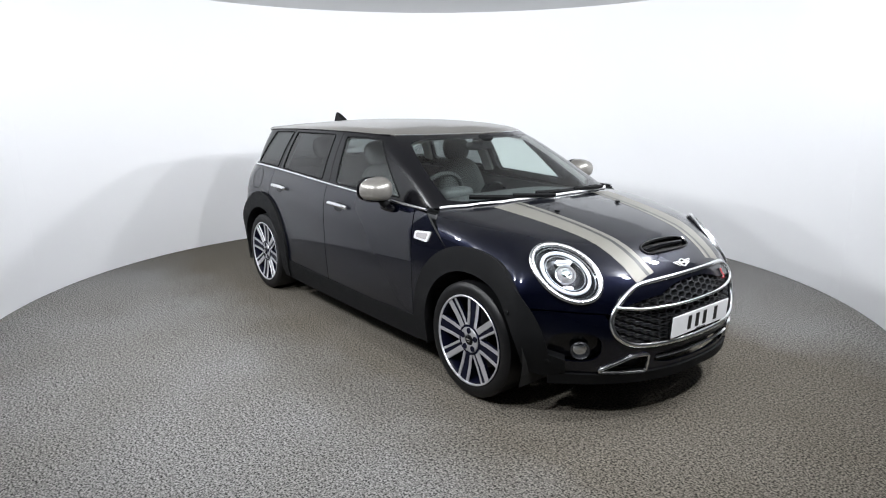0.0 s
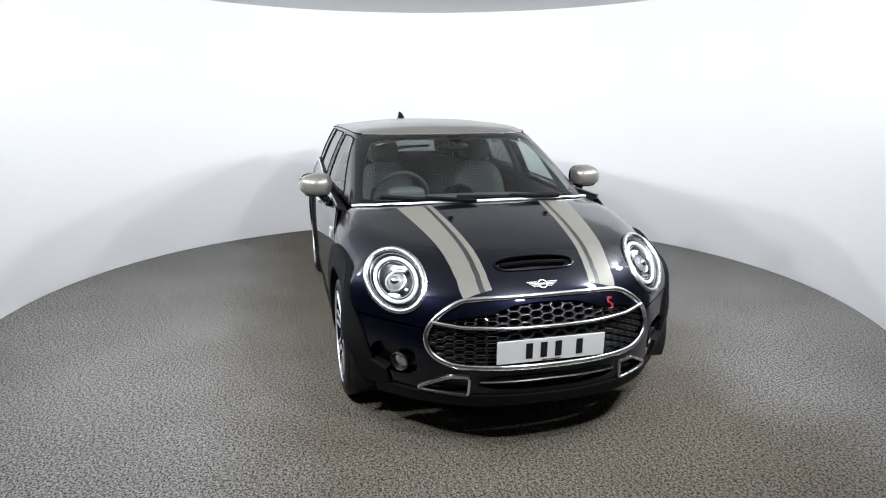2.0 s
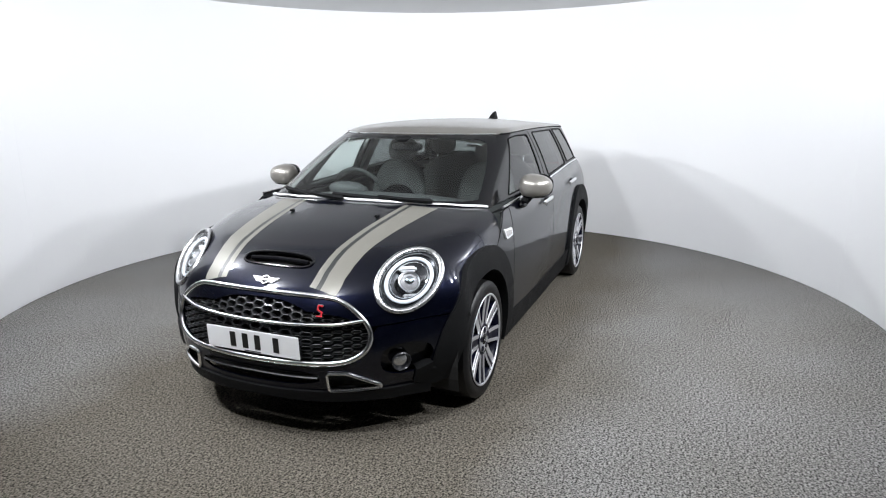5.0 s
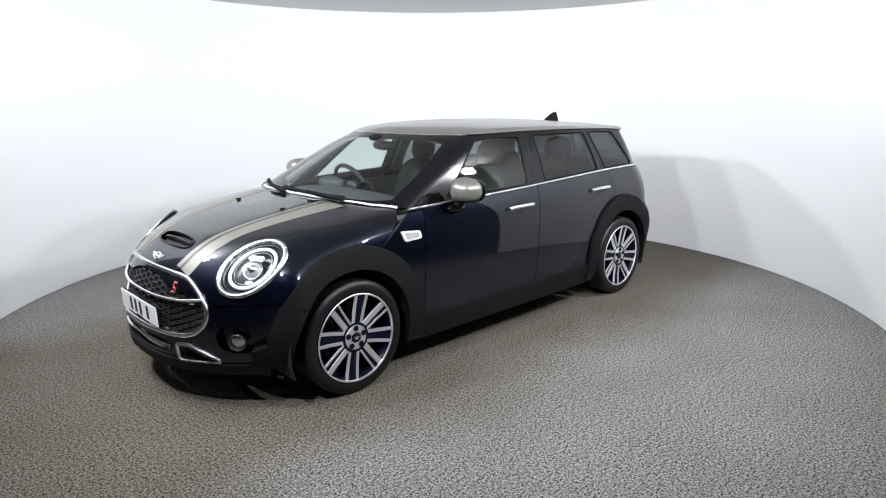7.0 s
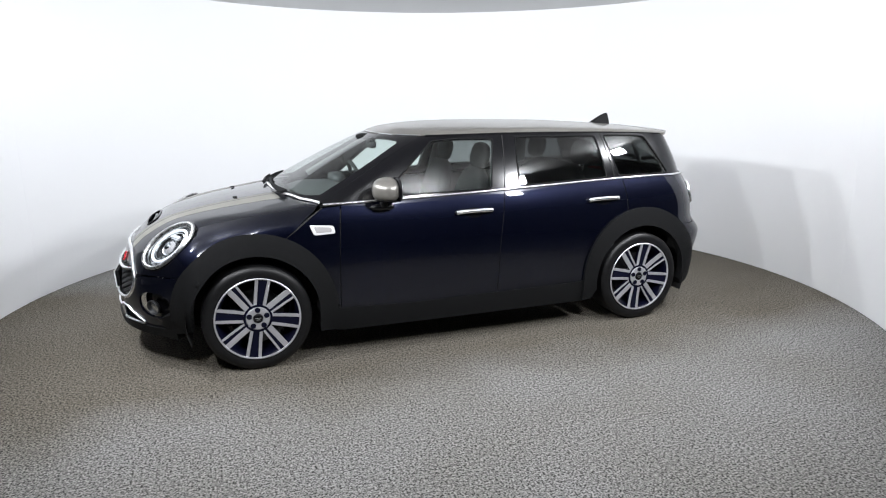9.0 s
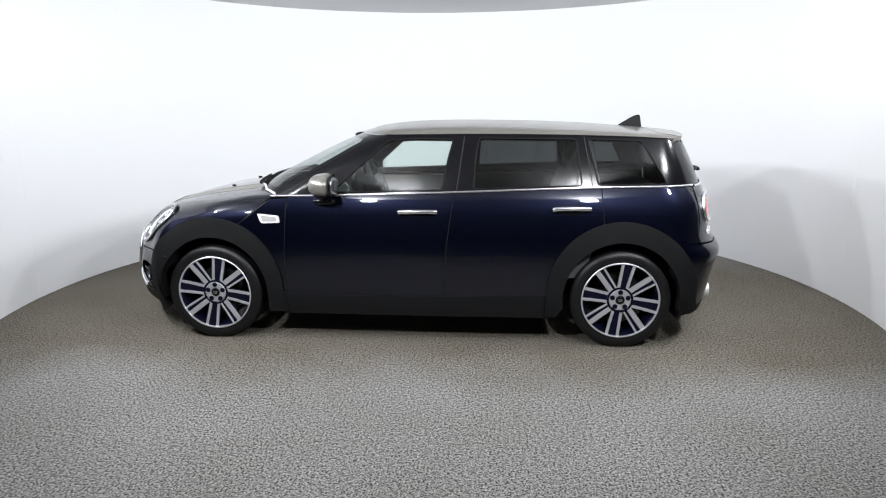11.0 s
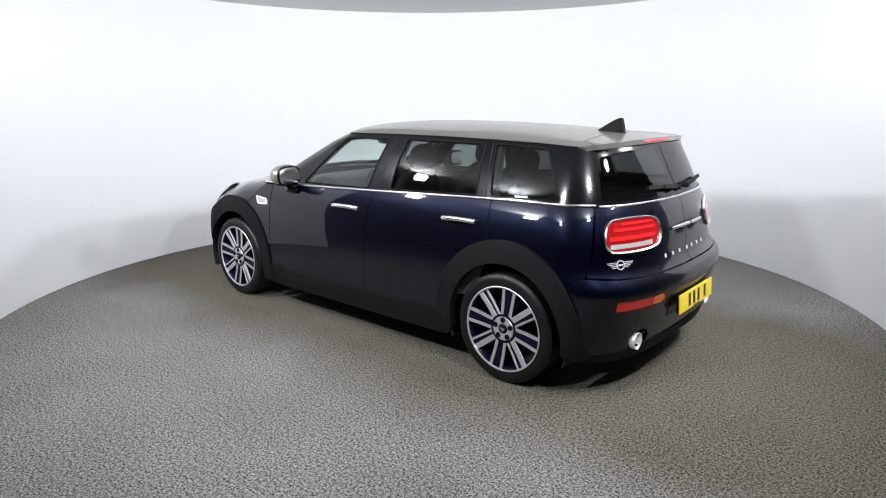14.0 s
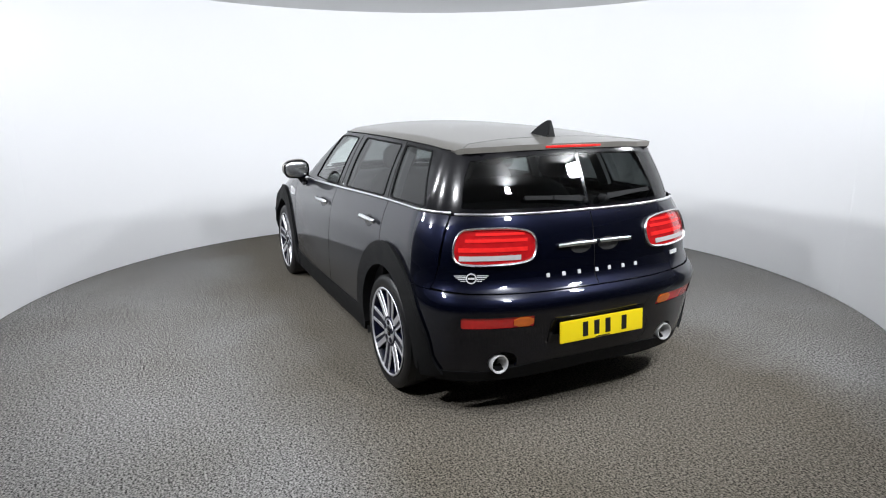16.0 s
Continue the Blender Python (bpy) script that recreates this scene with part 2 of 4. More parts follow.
# ---- mesh tools ----
def part(name, data, mat, parent=None, label="", smooth=None):
    """Links a bmesh or mesh as one mesh object under a thing or a part."""
    if isinstance(data, bmesh.types.BMesh):
        me = bpy.data.meshes.new(name)
        bmesh.ops.recalc_face_normals(data, faces=data.faces[:])
        if smooth is not None:
            for f in data.faces:
                f.smooth = True
            for e in data.edges:
                e.smooth = len(e.link_faces) == 2 and e.calc_face_angle(9) < radians(smooth)
        data.to_mesh(me)
        data.free()
    else:
        me = data
    if mat and not me.materials:
        me.materials.append(mat)
    ob = new(name, me)
    if parent:
        ob.parent = parent
    return tagged(ob, label) if label else ob


def place(ob, m):
    ob.matrix_local = m
    return ob


def box(bm, centre, size, bevel=.004, turn=None):
    m = Matrix.Translation(centre) @ (turn or Matrix.Identity(4)) @ Matrix.Diagonal((*size, 1))
    made = bmesh.ops.create_cube(bm, size=1, matrix=m)["verts"]
    if bevel:
        edges = {e for v in made for e in v.link_edges}
        bmesh.ops.bevel(bm, geom=list(edges), offset=bevel, segments=2, affect="EDGES", clamp_overlap=True)
    return bm


def box_bm(*a, **k):
    return box(bmesh.new(), *a, **k)


def lathe(profile, segments=64, closed=False):
    """Turns a profile of (radius, along) round the y axis."""
    verts, faces, n = [], [], len(profile)
    for i in range(segments):
        a = 2 * math.pi * i / segments
        verts += [(r * math.cos(a), y, r * math.sin(a)) for r, y in profile]
    for i in range(segments):
        j = (i + 1) % segments
        for k in range(n if closed else n - 1):
            l = (k + 1) % n
            faces.append((i * n + k, j * n + k, j * n + l, i * n + l))
    bm = bmesh.new()
    vs = [bm.verts.new(v) for v in verts]
    for f in faces:
        bm.faces.new([vs[q] for q in f])
    bmesh.ops.remove_doubles(bm, verts=bm.verts[:], dist=1e-6)
    return bm


def sweep(points, normals, section, closed):
    """Sweeps a section of (across, up) along points; up follows the normals."""
    bm, rings, n = bmesh.new(), [], len(points)
    for i in range(n):
        a, b = points[(i - 1) % n if closed else max(i - 1, 0)], points[(i + 1) % n if closed else min(i + 1, n - 1)]
        t = Vector(b) - Vector(a)
        u = Vector(normals[i]).normalized()
        s = t.cross(u).normalized()
        rings.append([bm.verts.new(Vector(points[i]) + s * p + u * q) for p, q in section])
    m = len(section)
    for i in range(n if closed else n - 1):
        r, q = rings[i], rings[(i + 1) % n]
        for k in range(m):
            bm.faces.new((r[k], r[(k + 1) % m], q[(k + 1) % m], q[k]))
    if not closed:
        bm.faces.new(rings[0])
        bm.faces.new(rings[-1][::-1])
    return bm


def oval(w, h, n=8, lift=0.0):
    return [(w / 2 * math.cos(2 * math.pi * i / n), lift + h / 2 * math.sin(2 * math.pi * i / n)) for i in range(n)]


def tube(points, radius, closed=False, n=8):
    pts = [Vector(p) for p in points]
    nor = []
    for i in range(len(pts)):
        t = (pts[(i + 1) % len(pts)] if closed or i + 1 < len(pts) else pts[i]) - (pts[i - 1] if closed or i else pts[0])
        ref = Vector((0, 0, 1)) if abs(t.normalized().z) < .9 else Vector((1, 0, 0))
        nor.append(t.cross(ref).cross(t).normalized())
    return sweep(pts, nor, oval(2 * radius, 2 * radius, n), closed)


def dense(uv, step, scale, closed):
    out, n = [], len(uv)
    for i in range(n if closed else n - 1):
        a, b = np.array(uv[i], float), np.array(uv[(i + 1) % n], float)
        k = max(1, int(np.ceil(np.linalg.norm((b - a) * scale) / step)))
        out += [tuple(a + (b - a) * j / k) for j in range(k)]
    return out if closed else out + [tuple(uv[-1])]


def rounded(pts, times=2, closed=True):
    """Cuts the corners of a line of points."""
    for _ in range(times):
        n, out = len(pts), []
        for i in range(n if closed else n - 1):
            a, b = np.array(pts[i], float), np.array(pts[(i + 1) % n], float)
            out += [tuple(a * .75 + b * .25), tuple(a * .25 + b * .75)]
        pts = out if closed else [pts[0], *out, pts[-1]]
    return pts


def fillet(pts, r, k=4):
    """Rounds the corners of a closed outline over the length r."""
    out, n = [], len(pts)
    for i in range(n):
        a, b, c = [np.array(pts[(i + j) % n], float) for j in (-1, 0, 1)]
        d, e = min(r, .45 * np.linalg.norm(a - b)), min(r, .45 * np.linalg.norm(c - b))
        p, q = b + (a - b) / np.linalg.norm(a - b) * d, b + (c - b) / np.linalg.norm(c - b) * e
        out += [tuple((1 - t) ** 2 * p + 2 * t * (1 - t) * b + t * t * q) for t in np.linspace(0, 1, k + 1)]
    return out


def inside(px, py, poly):
    q = np.array(poly)
    r = np.roll(q, -1, axis=0)
    hit = np.zeros(len(px), bool)
    for (x0, y0), (x1, y1) in zip(q, r):
        if y0 != y1:
            hit ^= ((y0 > py) != (y1 > py)) & (px < (x1 - x0) * (py - y0) / (y1 - y0) + x0)
    return hit


def skin(field, chart, outline, holes=(), step=.03, lift=0.0, thick=.012, flip=False, edge=.02, inner=False):
    """A sheet of the skin inside an outline, with its edge turned in. flip: the same on the car's other side; inner: it faces into the car."""
    sc = np.array(chart.scale)
    loops = [dense([chart.to(p) for p in o], edge, sc, True) for o in (outline, *holes)]
    lo, hi = np.min(loops[0], axis=0), np.max(loops[0], axis=0)
    gu, gv = np.meshgrid(np.arange(lo[0], hi[0], step / sc[0]), np.arange(lo[1], hi[1], step / sc[1]))
    gu, gv = gu.ravel() + 1e-4, gv.ravel() + 1e-4
    keep = inside(gu, gv, loops[0])
    for h in loops[1:]:
        keep &= ~inside(gu, gv, h)
    allb = np.array([p for l in loops for p in l])
    gu, gv = gu[keep], gv[keep]
    near = np.array([np.min(np.sum(((allb - (a, b)) * sc) ** 2, axis=1)) for a, b in zip(gu, gv)]) if len(gu) else np.array([])
    ok = near > (step * .35) ** 2
    pts = [Vector(((a) * sc[0], (b) * sc[1])) for a, b in [*map(tuple, allb), *zip(gu[ok], gv[ok])]]
    edges, k = [], 0
    for l in loops:
        edges += [(k + i, k + (i + 1) % len(l)) for i in range(len(l))]
        k += len(l)
    from mathutils import geometry
    vs, _, tris, *_ = geometry.delaunay_2d_cdt(pts, edges, [], 0, 1e-7)
    uv = np.array([tuple(v) for v in vs]) / sc
    c = uv[np.array(tris)].mean(axis=1)
    good = inside(c[:, 0], c[:, 1], loops[0])
    for h in loops[1:]:
        good &= ~inside(c[:, 0], c[:, 1], h)
    tris = [t for t, g in zip(tris, good) if g]
    pos, nor = onto(field, chart, uv[:, 0], uv[:, 1], lift)
    if flip:
        pos, nor = pos * (1, -1, 1), nor * (1, -1, 1)
    faces, normals = [], []
    for t in tris:
        g = np.cross(pos[t[1]] - pos[t[0]], pos[t[2]] - pos[t[0]])
        t = list(t) if g @ nor[t[0]] > 0 else list(t)[::-1]
        faces.append(t)
        normals += [nor[i] for i in t]
    if inner:
        faces, normals = [t[::-1] for t in faces], [-n for n in normals]
    verts = list(map(tuple, pos))
    count = {}
    for t in faces:
        for a, b in zip(t, t[1:] + t[:1]):
            count[(a, b)] = 1
    for a, b in [e for e in count if (e[1], e[0]) not in count]:
        n = len(verts)
        verts += [tuple(pos[a]), tuple(pos[b]), tuple(pos[b] - nor[b] * thick), tuple(pos[a] - nor[a] * thick)]
        f = np.cross(pos[b] - pos[a], -nor[a])
        f = -f / (np.linalg.norm(f) + 1e-9)
        faces.append([n + 1, n, n + 3, n + 2])
        normals += [f] * 4
    me = bpy.data.meshes.new("skin")
    me.from_pydata(verts, [], faces)
    for p in me.polygons:
        p.use_smooth = True
    me.normals_split_custom_set([tuple(n) for n in normals])
    return me


def line_on(field, chart, path, step=.02, lift=0.0, closed=False):
    uv = np.array(dense([chart.to(p) for p in path], step, np.array(chart.scale), closed))
    p, n = onto(field, chart, uv[:, 0], uv[:, 1], lift)
    return p, n


def strip(field, chart, path, width, height, lift=0.0, closed=False, flip=False, step=.02, n=8):
    """A moulding that runs along the skin."""
    p, q = line_on(field, chart, path, step, lift, closed)
    if flip:
        p, q = p * (1, -1, 1), q * (1, -1, 1)
    return sweep([tuple(a) for a in p], [tuple(a) for a in q], oval(width, height, n), closed)


def facing(field, chart, p):
    """The skin's point at p, and axes there: out, level and up."""
    u, v = chart.to(p)
    q, n = onto(field, chart, [u], [v])
    n = Vector(n[0])
    level = Vector((0, 0, 1)).cross(n).normalized()
    return Vector(q[0]), n, level, n.cross(level)


def ring_on(field, chart, p, a, b, count=40, power=2.0, lean=0.0):
    """Points of an oval round p in the plane that touches the skin there."""
    o, n, s, u = facing(field, chart, p)
    out = []
    for i in range(count):
        t = 2 * math.pi * i / count
        c, d = math.cos(t), math.sin(t)
        x, y = a * math.copysign(abs(c) ** (2 / power), c), b * math.copysign(abs(d) ** (2 / power), d)
        p = o + s * (x + lean * y) + u * y
        lo, hi = -.35, .15
        for _ in range(30):
            mid = (lo + hi) / 2
            q = p + n * mid
            lo, hi = (lo, mid) if field(*[np.array([c]) for c in q])[0] > 0 else (mid, hi)
        out.append(tuple(p + n * lo))
    return out


def arc(cx, r, a0, a1, y=.86, n=24, cz=.318):
    return [(cx + r * math.cos(radians(a0 + (a1 - a0) * i / n)), y, cz + r * math.sin(radians(a0 + (a1 - a0) * i / n))) for i in range(n + 1)]


def mirrored(pts):
    return [(x, -y, z) for x, y, z in pts]


# ---- the studio: a round white wall, open behind the camera's side, over a carpeted turntable ----
def sheet(name, rows, mat, thick=0.0):
    bm = bmesh.new()
    vs = [[bm.verts.new(p) for p in r] for r in rows]
    for a, b in zip(vs, vs[1:]):
        for i in range(len(a) - 1):
            bm.faces.new((a[i], a[i + 1], b[i + 1], b[i]))
    ob = part(name, bm, mat, smooth=40)
    return tagged(ob, kind="structure")


WALL_C, WALL_R, WALL_H = (-0.019, 0.067), 3.231, 2.60


def round_wall():
    bm = bmesh.new()
    n, a0, a1 = 100, -14.8, 188.6
    rings = []
    for i in range(n + 1):
        a = radians(a0 + (a1 - a0) * i / n)
        c, s = math.cos(a), math.sin(a)
        rings.append([bm.verts.new((WALL_C[0] + r * c, WALL_C[1] + r * s, z)) for r, z in ((WALL_R, .004), (WALL_R, WALL_H), (WALL_R + .06, WALL_H), (WALL_R + .06, .004))])
    for a, b in zip(rings, rings[1:]):
        for k in range(4):
            bm.faces.new((a[k], a[(k + 1) % 4], b[(k + 1) % 4], b[k]))
    for r in (rings[0], rings[-1]):
        bm.faces.new(r)
    ob = part("wall_round", bm, WALL, smooth=30)
    tagged(ob, "curved white painted studio wall with faint panel seams", kind="structure")
    for a in (178, -1.7):
        c, s = math.cos(radians(a)), math.sin(radians(a))
        seam = box_bm((0, 0, 0), (.003, .004, WALL_H - .02), .001)
        place(part("seam", seam, WALL, ob), Matrix.Translation((WALL_C[0] + (WALL_R + .0004) * c, WALL_C[1] + (WALL_R + .0004) * s, WALL_H / 2)) @ pose(0, 0, 0, 0, 0, a))


round_wall()


def ceiling():
    bm = bmesh.new()
    box(bm, (0, -1.6, WALL_H + .052), (14, 13.2, .1), 0)
    tagged(part("ceiling", bm, CEIL), "flat pale grey painted studio ceiling", kind="structure")


ceiling()


def ground():
    bm = box_bm((0, -1.6, -.11), (14, 13.2, .1), 0)
    tagged(part("floor", bm, BACK), "dark studio floor under the turntable", kind="structure")
    for name, c, s in (("wall_back", (0, -8.1, 1.3), (14, .1, 2.82)), ("wall_left", (-6.9, -1.6, 1.3), (.1, 12.9, 2.82)), ("wall_right", (6.9, -1.6, 1.3), (.1, 12.9, 2.82)), ("wall_far", (0, 4.9, 1.3), (13.7, .1, 2.82))):
        tagged(part(name, box_bm(c, s, 0), BACK), "plain dark grey wall of the studio hall", kind="structure")


ground()


def turntable():
    bm = lathe([(0, -.012), (3.62, -.012), (3.64, -.016), (3.64, -.056), (3.62, -.058), (0, -.058)], 160)
    bmesh.ops.rotate(bm, verts=bm.verts[:], matrix=Matrix.Rotation(radians(90), 3, "X"))
    ob = part("turntable", bm, STEEL, smooth=30)
    bm = lathe([(0, 0), (3.58, 0), (3.6, -.003), (3.6, -.0115), (0, -.0115)], 160)
    bmesh.ops.rotate(bm, verts=bm.verts[:], matrix=Matrix.Rotation(radians(90), 3, "X"))
    part("carpet", bm, CARPET, ob, "speckled grey loop carpet", 30)
    return tagged(ob, "round turntable covered in speckled grey carpet", "turntable")


table = turntable()


# ---- the car ----
car = new("car")
tagged(car, "dark midnight-blue estate car with silver roof and twin bonnet stripes", "car")
BOTH = ((1, False), (-1, True))
FW, RW = 1.335, -1.335


def hand(pts, s):
    return [(x, y * s, z) for x, y, z in pts]


def side(pts):
    return [(x, .86, z) for x, z in pts]


GRILLE = [(2.08, .36, .702), (2.06, .46, .672), (2.02, .535, .60), (2.01, .56, .53), (2.02, .53, .458), (2.06, .45, .410), (2.1, .3, .402)]
GRILLE_UP = [(2.08, 0, .71), (2.08, .2, .71)] + GRILLE[:3]
GRILLE_DOWN = GRILLE[3:] + [(2.13, 0, .400)]
GRILLE_ALL = rounded(GRILLE + mirrored(GRILLE)[::-1], 3)
LAMP = Vector((1.795, .647, .754))


def lamp_axes(s):
    """The headlamp's axes: out of it, across its short way and along its long way, up and back over the wing."""
    az, el, lean = radians(33.5), radians(38.6), radians(-46.7)
    n = Vector((math.cos(el) * math.cos(az), math.cos(el) * math.sin(az), math.sin(el)))
    level = Vector((0, 0, 1)).cross(n).normalized()
    up = n.cross(level)
    a, b = level * math.cos(lean) + up * math.sin(lean), up * math.cos(lean) - level * math.sin(lean)
    return [Vector((v.x, v.y * s, v.z)) for v in (n, a, b)]


def lamp_ring(s, a, b, flat=0.0, lift=0.0, count=48):
    """An oval round the headlamp: on the skin at flat 0, in the lamp's own plane at flat 1."""
    n, p, q = lamp_axes(s)
    c, out = Vector((LAMP.x, LAMP.y * s, LAMP.z)), []
    for i in range(count):
        t = 2 * math.pi * i / count
        v = c + p * (a * math.cos(t)) + q * (b * math.sin(t))
        lo, hi = -.2, .2
        for _ in range(24):
            mid = (lo + hi) / 2
            w = v + n * mid
            lo, hi = (lo, mid) if body(*[np.array([k]) for k in w])[0] > 0 else (mid, hi)
        out.append(v + n * (lo * (1 - flat) + lift))
    return out


BASE = [(1.168, 0, .985), (1.155, .2, .985), (1.115, .42, .98), (1.03, .62, .972), (.935, .745, .962)]


def hood():
    half = BASE + [(.985, .80, .91), (1.09, .855, .83), (1.178, .875, .765)] + arc(FW, .465, 108, 37, .875, 14) + [(1.80, .80, .595), (1.9, .68, .585), (1.995, .575, .578)]
    half += [GRILLE[2], GRILLE[1], GRILLE[0], (2.075, .18, .712), (2.075, 0, .713)]
    loop = half[:-1] + mirrored(half[1:])[::-1]
    loop = loop[:len(half) - 1] + [half[-1]] + loop[len(half) - 1:]
    holes = [[tuple(v) for v in lamp_ring(s, .134, .194)] for s in (1, -1)]
    holes.append(scoop_line(1.0))
    ob = part("bonnet", skin(body, HOOD, loop, holes, .022, edge=.014), PAINT, car, "deep blue bonnet with two silver stripes")
    return ob


def scoop_line(k):
    h = [(1.868, .0), (1.872, .12), (1.885, .19), (1.912, .215), (1.938, .2), (1.948, .12), (1.950, .0)]
    c = 1.91
    pts = [(c + (x - c) * k, y * k, .84) for x, y in h]
    return rounded(pts + [(x, -y, z) for x, y, z in pts[1:-1]][::-1], 2)


bonnet = hood()


def top_z(x, y):
    """The height of the body's skin over a point of the plan."""
    lo, hi = .4, 1.2
    for _ in range(30):
        mid = (lo + hi) / 2
        lo, hi = (lo, mid) if body(np.array([x]), np.array([y]), np.array([mid]))[0] > 0 else (mid, hi)
    return lo


def bonnet_trim():
    lip = strip(body, HOOD, scoop_line(1.0), .012, .008, .003, True)
    part("scoop_lip", lip, GLOSS, bonnet)
    part("scoop_floor", skin(body, HOOD, scoop_line(1.02), (), .03, -.03), DARK, bonnet)
    p, _ = line_on(body, HOOD, [(1.906, -.17, .83), (1.902, 0, .84), (1.906, .17, .83)], .02, -.012)
    part("scoop_bar", tube([tuple(q) for q in p], .012), GLOSS, bonnet)
    for s, f in BOTH:
        # stripes run from the screen's foot to the grille and draw together slightly towards the nose
        for name, mat, inner, outer in (("wide_stripe", STRIPE, (.371, .296), (.517, .374)), ("dark_stripe", STRIPE_DARK, (.352, .272), (.3705, .2955)), ("narrow_stripe", STRIPE, (.325, .240), (.3515, .2715))):
            pts = []
            for (y0, y1), ks in ((outer, range(13)), (inner, range(12, -1, -1))):
                for k in ks:
                    x, y = 1.14 + (2.014 - 1.14) * k / 12, y0 + (y1 - y0) * k / 12
                    x += .02 * (.45 - y) / .15 * (k == 0)
                    pts.append((x, y, top_z(x, y)))
            part(name, skin(body, HOOD, pts, (), .03, .0012, .001, f), mat, bonnet, "silver stripe film" if mat is STRIPE else "")
        part("washer_jet", place_box((1.396, s * .272, float(hood_z(1.396)) + .003), (.03, .022, .012)), PLASTIC, bonnet)


def place_box(c, size, bevel=.004, turn=None):
    return box_bm(c, size, bevel, turn)


bonnet_trim()


def panels():
    fender = side([(.928, .948), (.985, .905), (1.09, .825), (1.172, .768)]) + arc(FW, .46, 109, 172, n=10) + side([(.846, .35), (.842, .6), (.830, .85), (.820, .955)])
    front_door = side([(.811, .957), (.822, .85), (.837, .6), (.841, .31), (-.198, .322), (-.217, .658), (-.25, .9), (-.262, .992)] + [(x, float(belt_z(x)) - .006) for x in np.linspace(-.25, .80, 8)])
    rear_door = side([(-.268, .992), (-.256, .9), (-.223, .658), (-.204, .322), (-.86, .332)]) + arc(RW, .462, 2, 74, n=12) + side([(-1.209, .78), (-1.203, .9), (-1.190, 1.02)] + [(x, float(belt_z(x)) - .006) for x in np.linspace(-1.18, -.28, 8)])
    quarter = side([(-1.196, 1.02), (-1.209, .9), (-1.215, .78)]) + arc(RW, .462, 75, 127, n=8) + side([(-1.665, .692), (-1.80, .686), (-1.812, .8), (-1.80, .92), (-1.772, 1.028)] + [(x, float(belt_z(x)) - .006) for x in np.linspace(-1.75, -1.21, 6)])
    out = {}
    for s, f in BOTH:
        for name, o, st in (("front_wing", fender, .02), ("front_door", front_door, .035), ("rear_door", rear_door, .035), ("rear_wing", quarter, .025)):
            out[name, s] = part(name, skin(body_side, SIDE, o, (), st, flip=f), PAINT, car)
        for name, o in (("front_wing", side([(.82, .94), (.832, .85), (.846, .6), (.848, .33)])), ("front_door", side([(-.264, .99), (-.252, .9), (-.219, .658), (-.200, .322)])), ("rear_wing", side([(-1.1925, 1.02), (-1.2055, .9), (-1.2115, .78)])), ("front_wing", side([(.925, .945), (.985, .907), (1.09, .828), (1.174, .768)]))):
            part("shut_line", strip(body_side, SIDE, o, .016, .004, -.007, False, f), DARK, out[name, s])
    return out


doors = panels()


def cladding():
    for s, f in BOTH:
        sill = side([(.87, .335), (.87, .185), (-.9, .185), (-.9, .335), (-.4, .328), (.4, .32)])
        part("sill_cladding", skin(body_side, SIDE, sill, (), .04, .006, .05, f), PLASTIC, car, "matt black grained sill cladding")
        fa = arc(FW, .472, 0, 180, n=36, cz=.355) + side([(.83, .2), (.97, .2)]) + arc(FW, .368, 180, -10, n=30, cz=.33) + side([(1.71, .27), (1.77, .245), (1.85, .27), (1.86, .34), (1.805, .37)])
        part("front_arch_cladding", skin(body_side, SIDE, fa, (), .03, .014, .05, f), PLASTIC, car, "matt black wheel arch moulding")
        ra = arc(RW, .472, 0, 182, n=36, cz=.355) + side([(-1.83, .25), (-1.72, .22)]) + arc(RW, .368, 190, -10, n=30, cz=.33) + side([(-.93, .2), (-.86, .2)])
        part("rear_arch_cladding", skin(body_side, SIDE, ra, (), .03, .020, .05, f), PLASTIC, car, "matt black wheel arch moulding")
        for wx in (FW, RW):
            bm = bmesh.new()
            rows = [[bm.verts.new((wx + .40 * math.cos(radians(a)), s * y, .318 + .40 * math.sin(radians(a)))) for a in range(-20, 201, 10)] for y in (.5, .868)]
            for i in range(len(rows[0]) - 1):
                bm.faces.new((rows[0][i], rows[0][i + 1], rows[1][i + 1], rows[1][i]))
            bm.faces.new(rows[0])
            part("arch_liner", bm, DARK, car)
    part("underbody", box_bm((0, 0, .235), (3.7, 1.05, .09), .03), DARK, car)
    # filler boxes added under nose and tail to stop light leaking into the car's shadow
    for x in (1.64, -1.60):
        part("light_leak_filler", box_bm((x, 0, .232), (.52, 1.26, .05), .02), DARK, car)
    part("floor_pan", box_bm((0, 0, .25), (1.75, 1.62, .10), .03), DARK, car)


cladding()


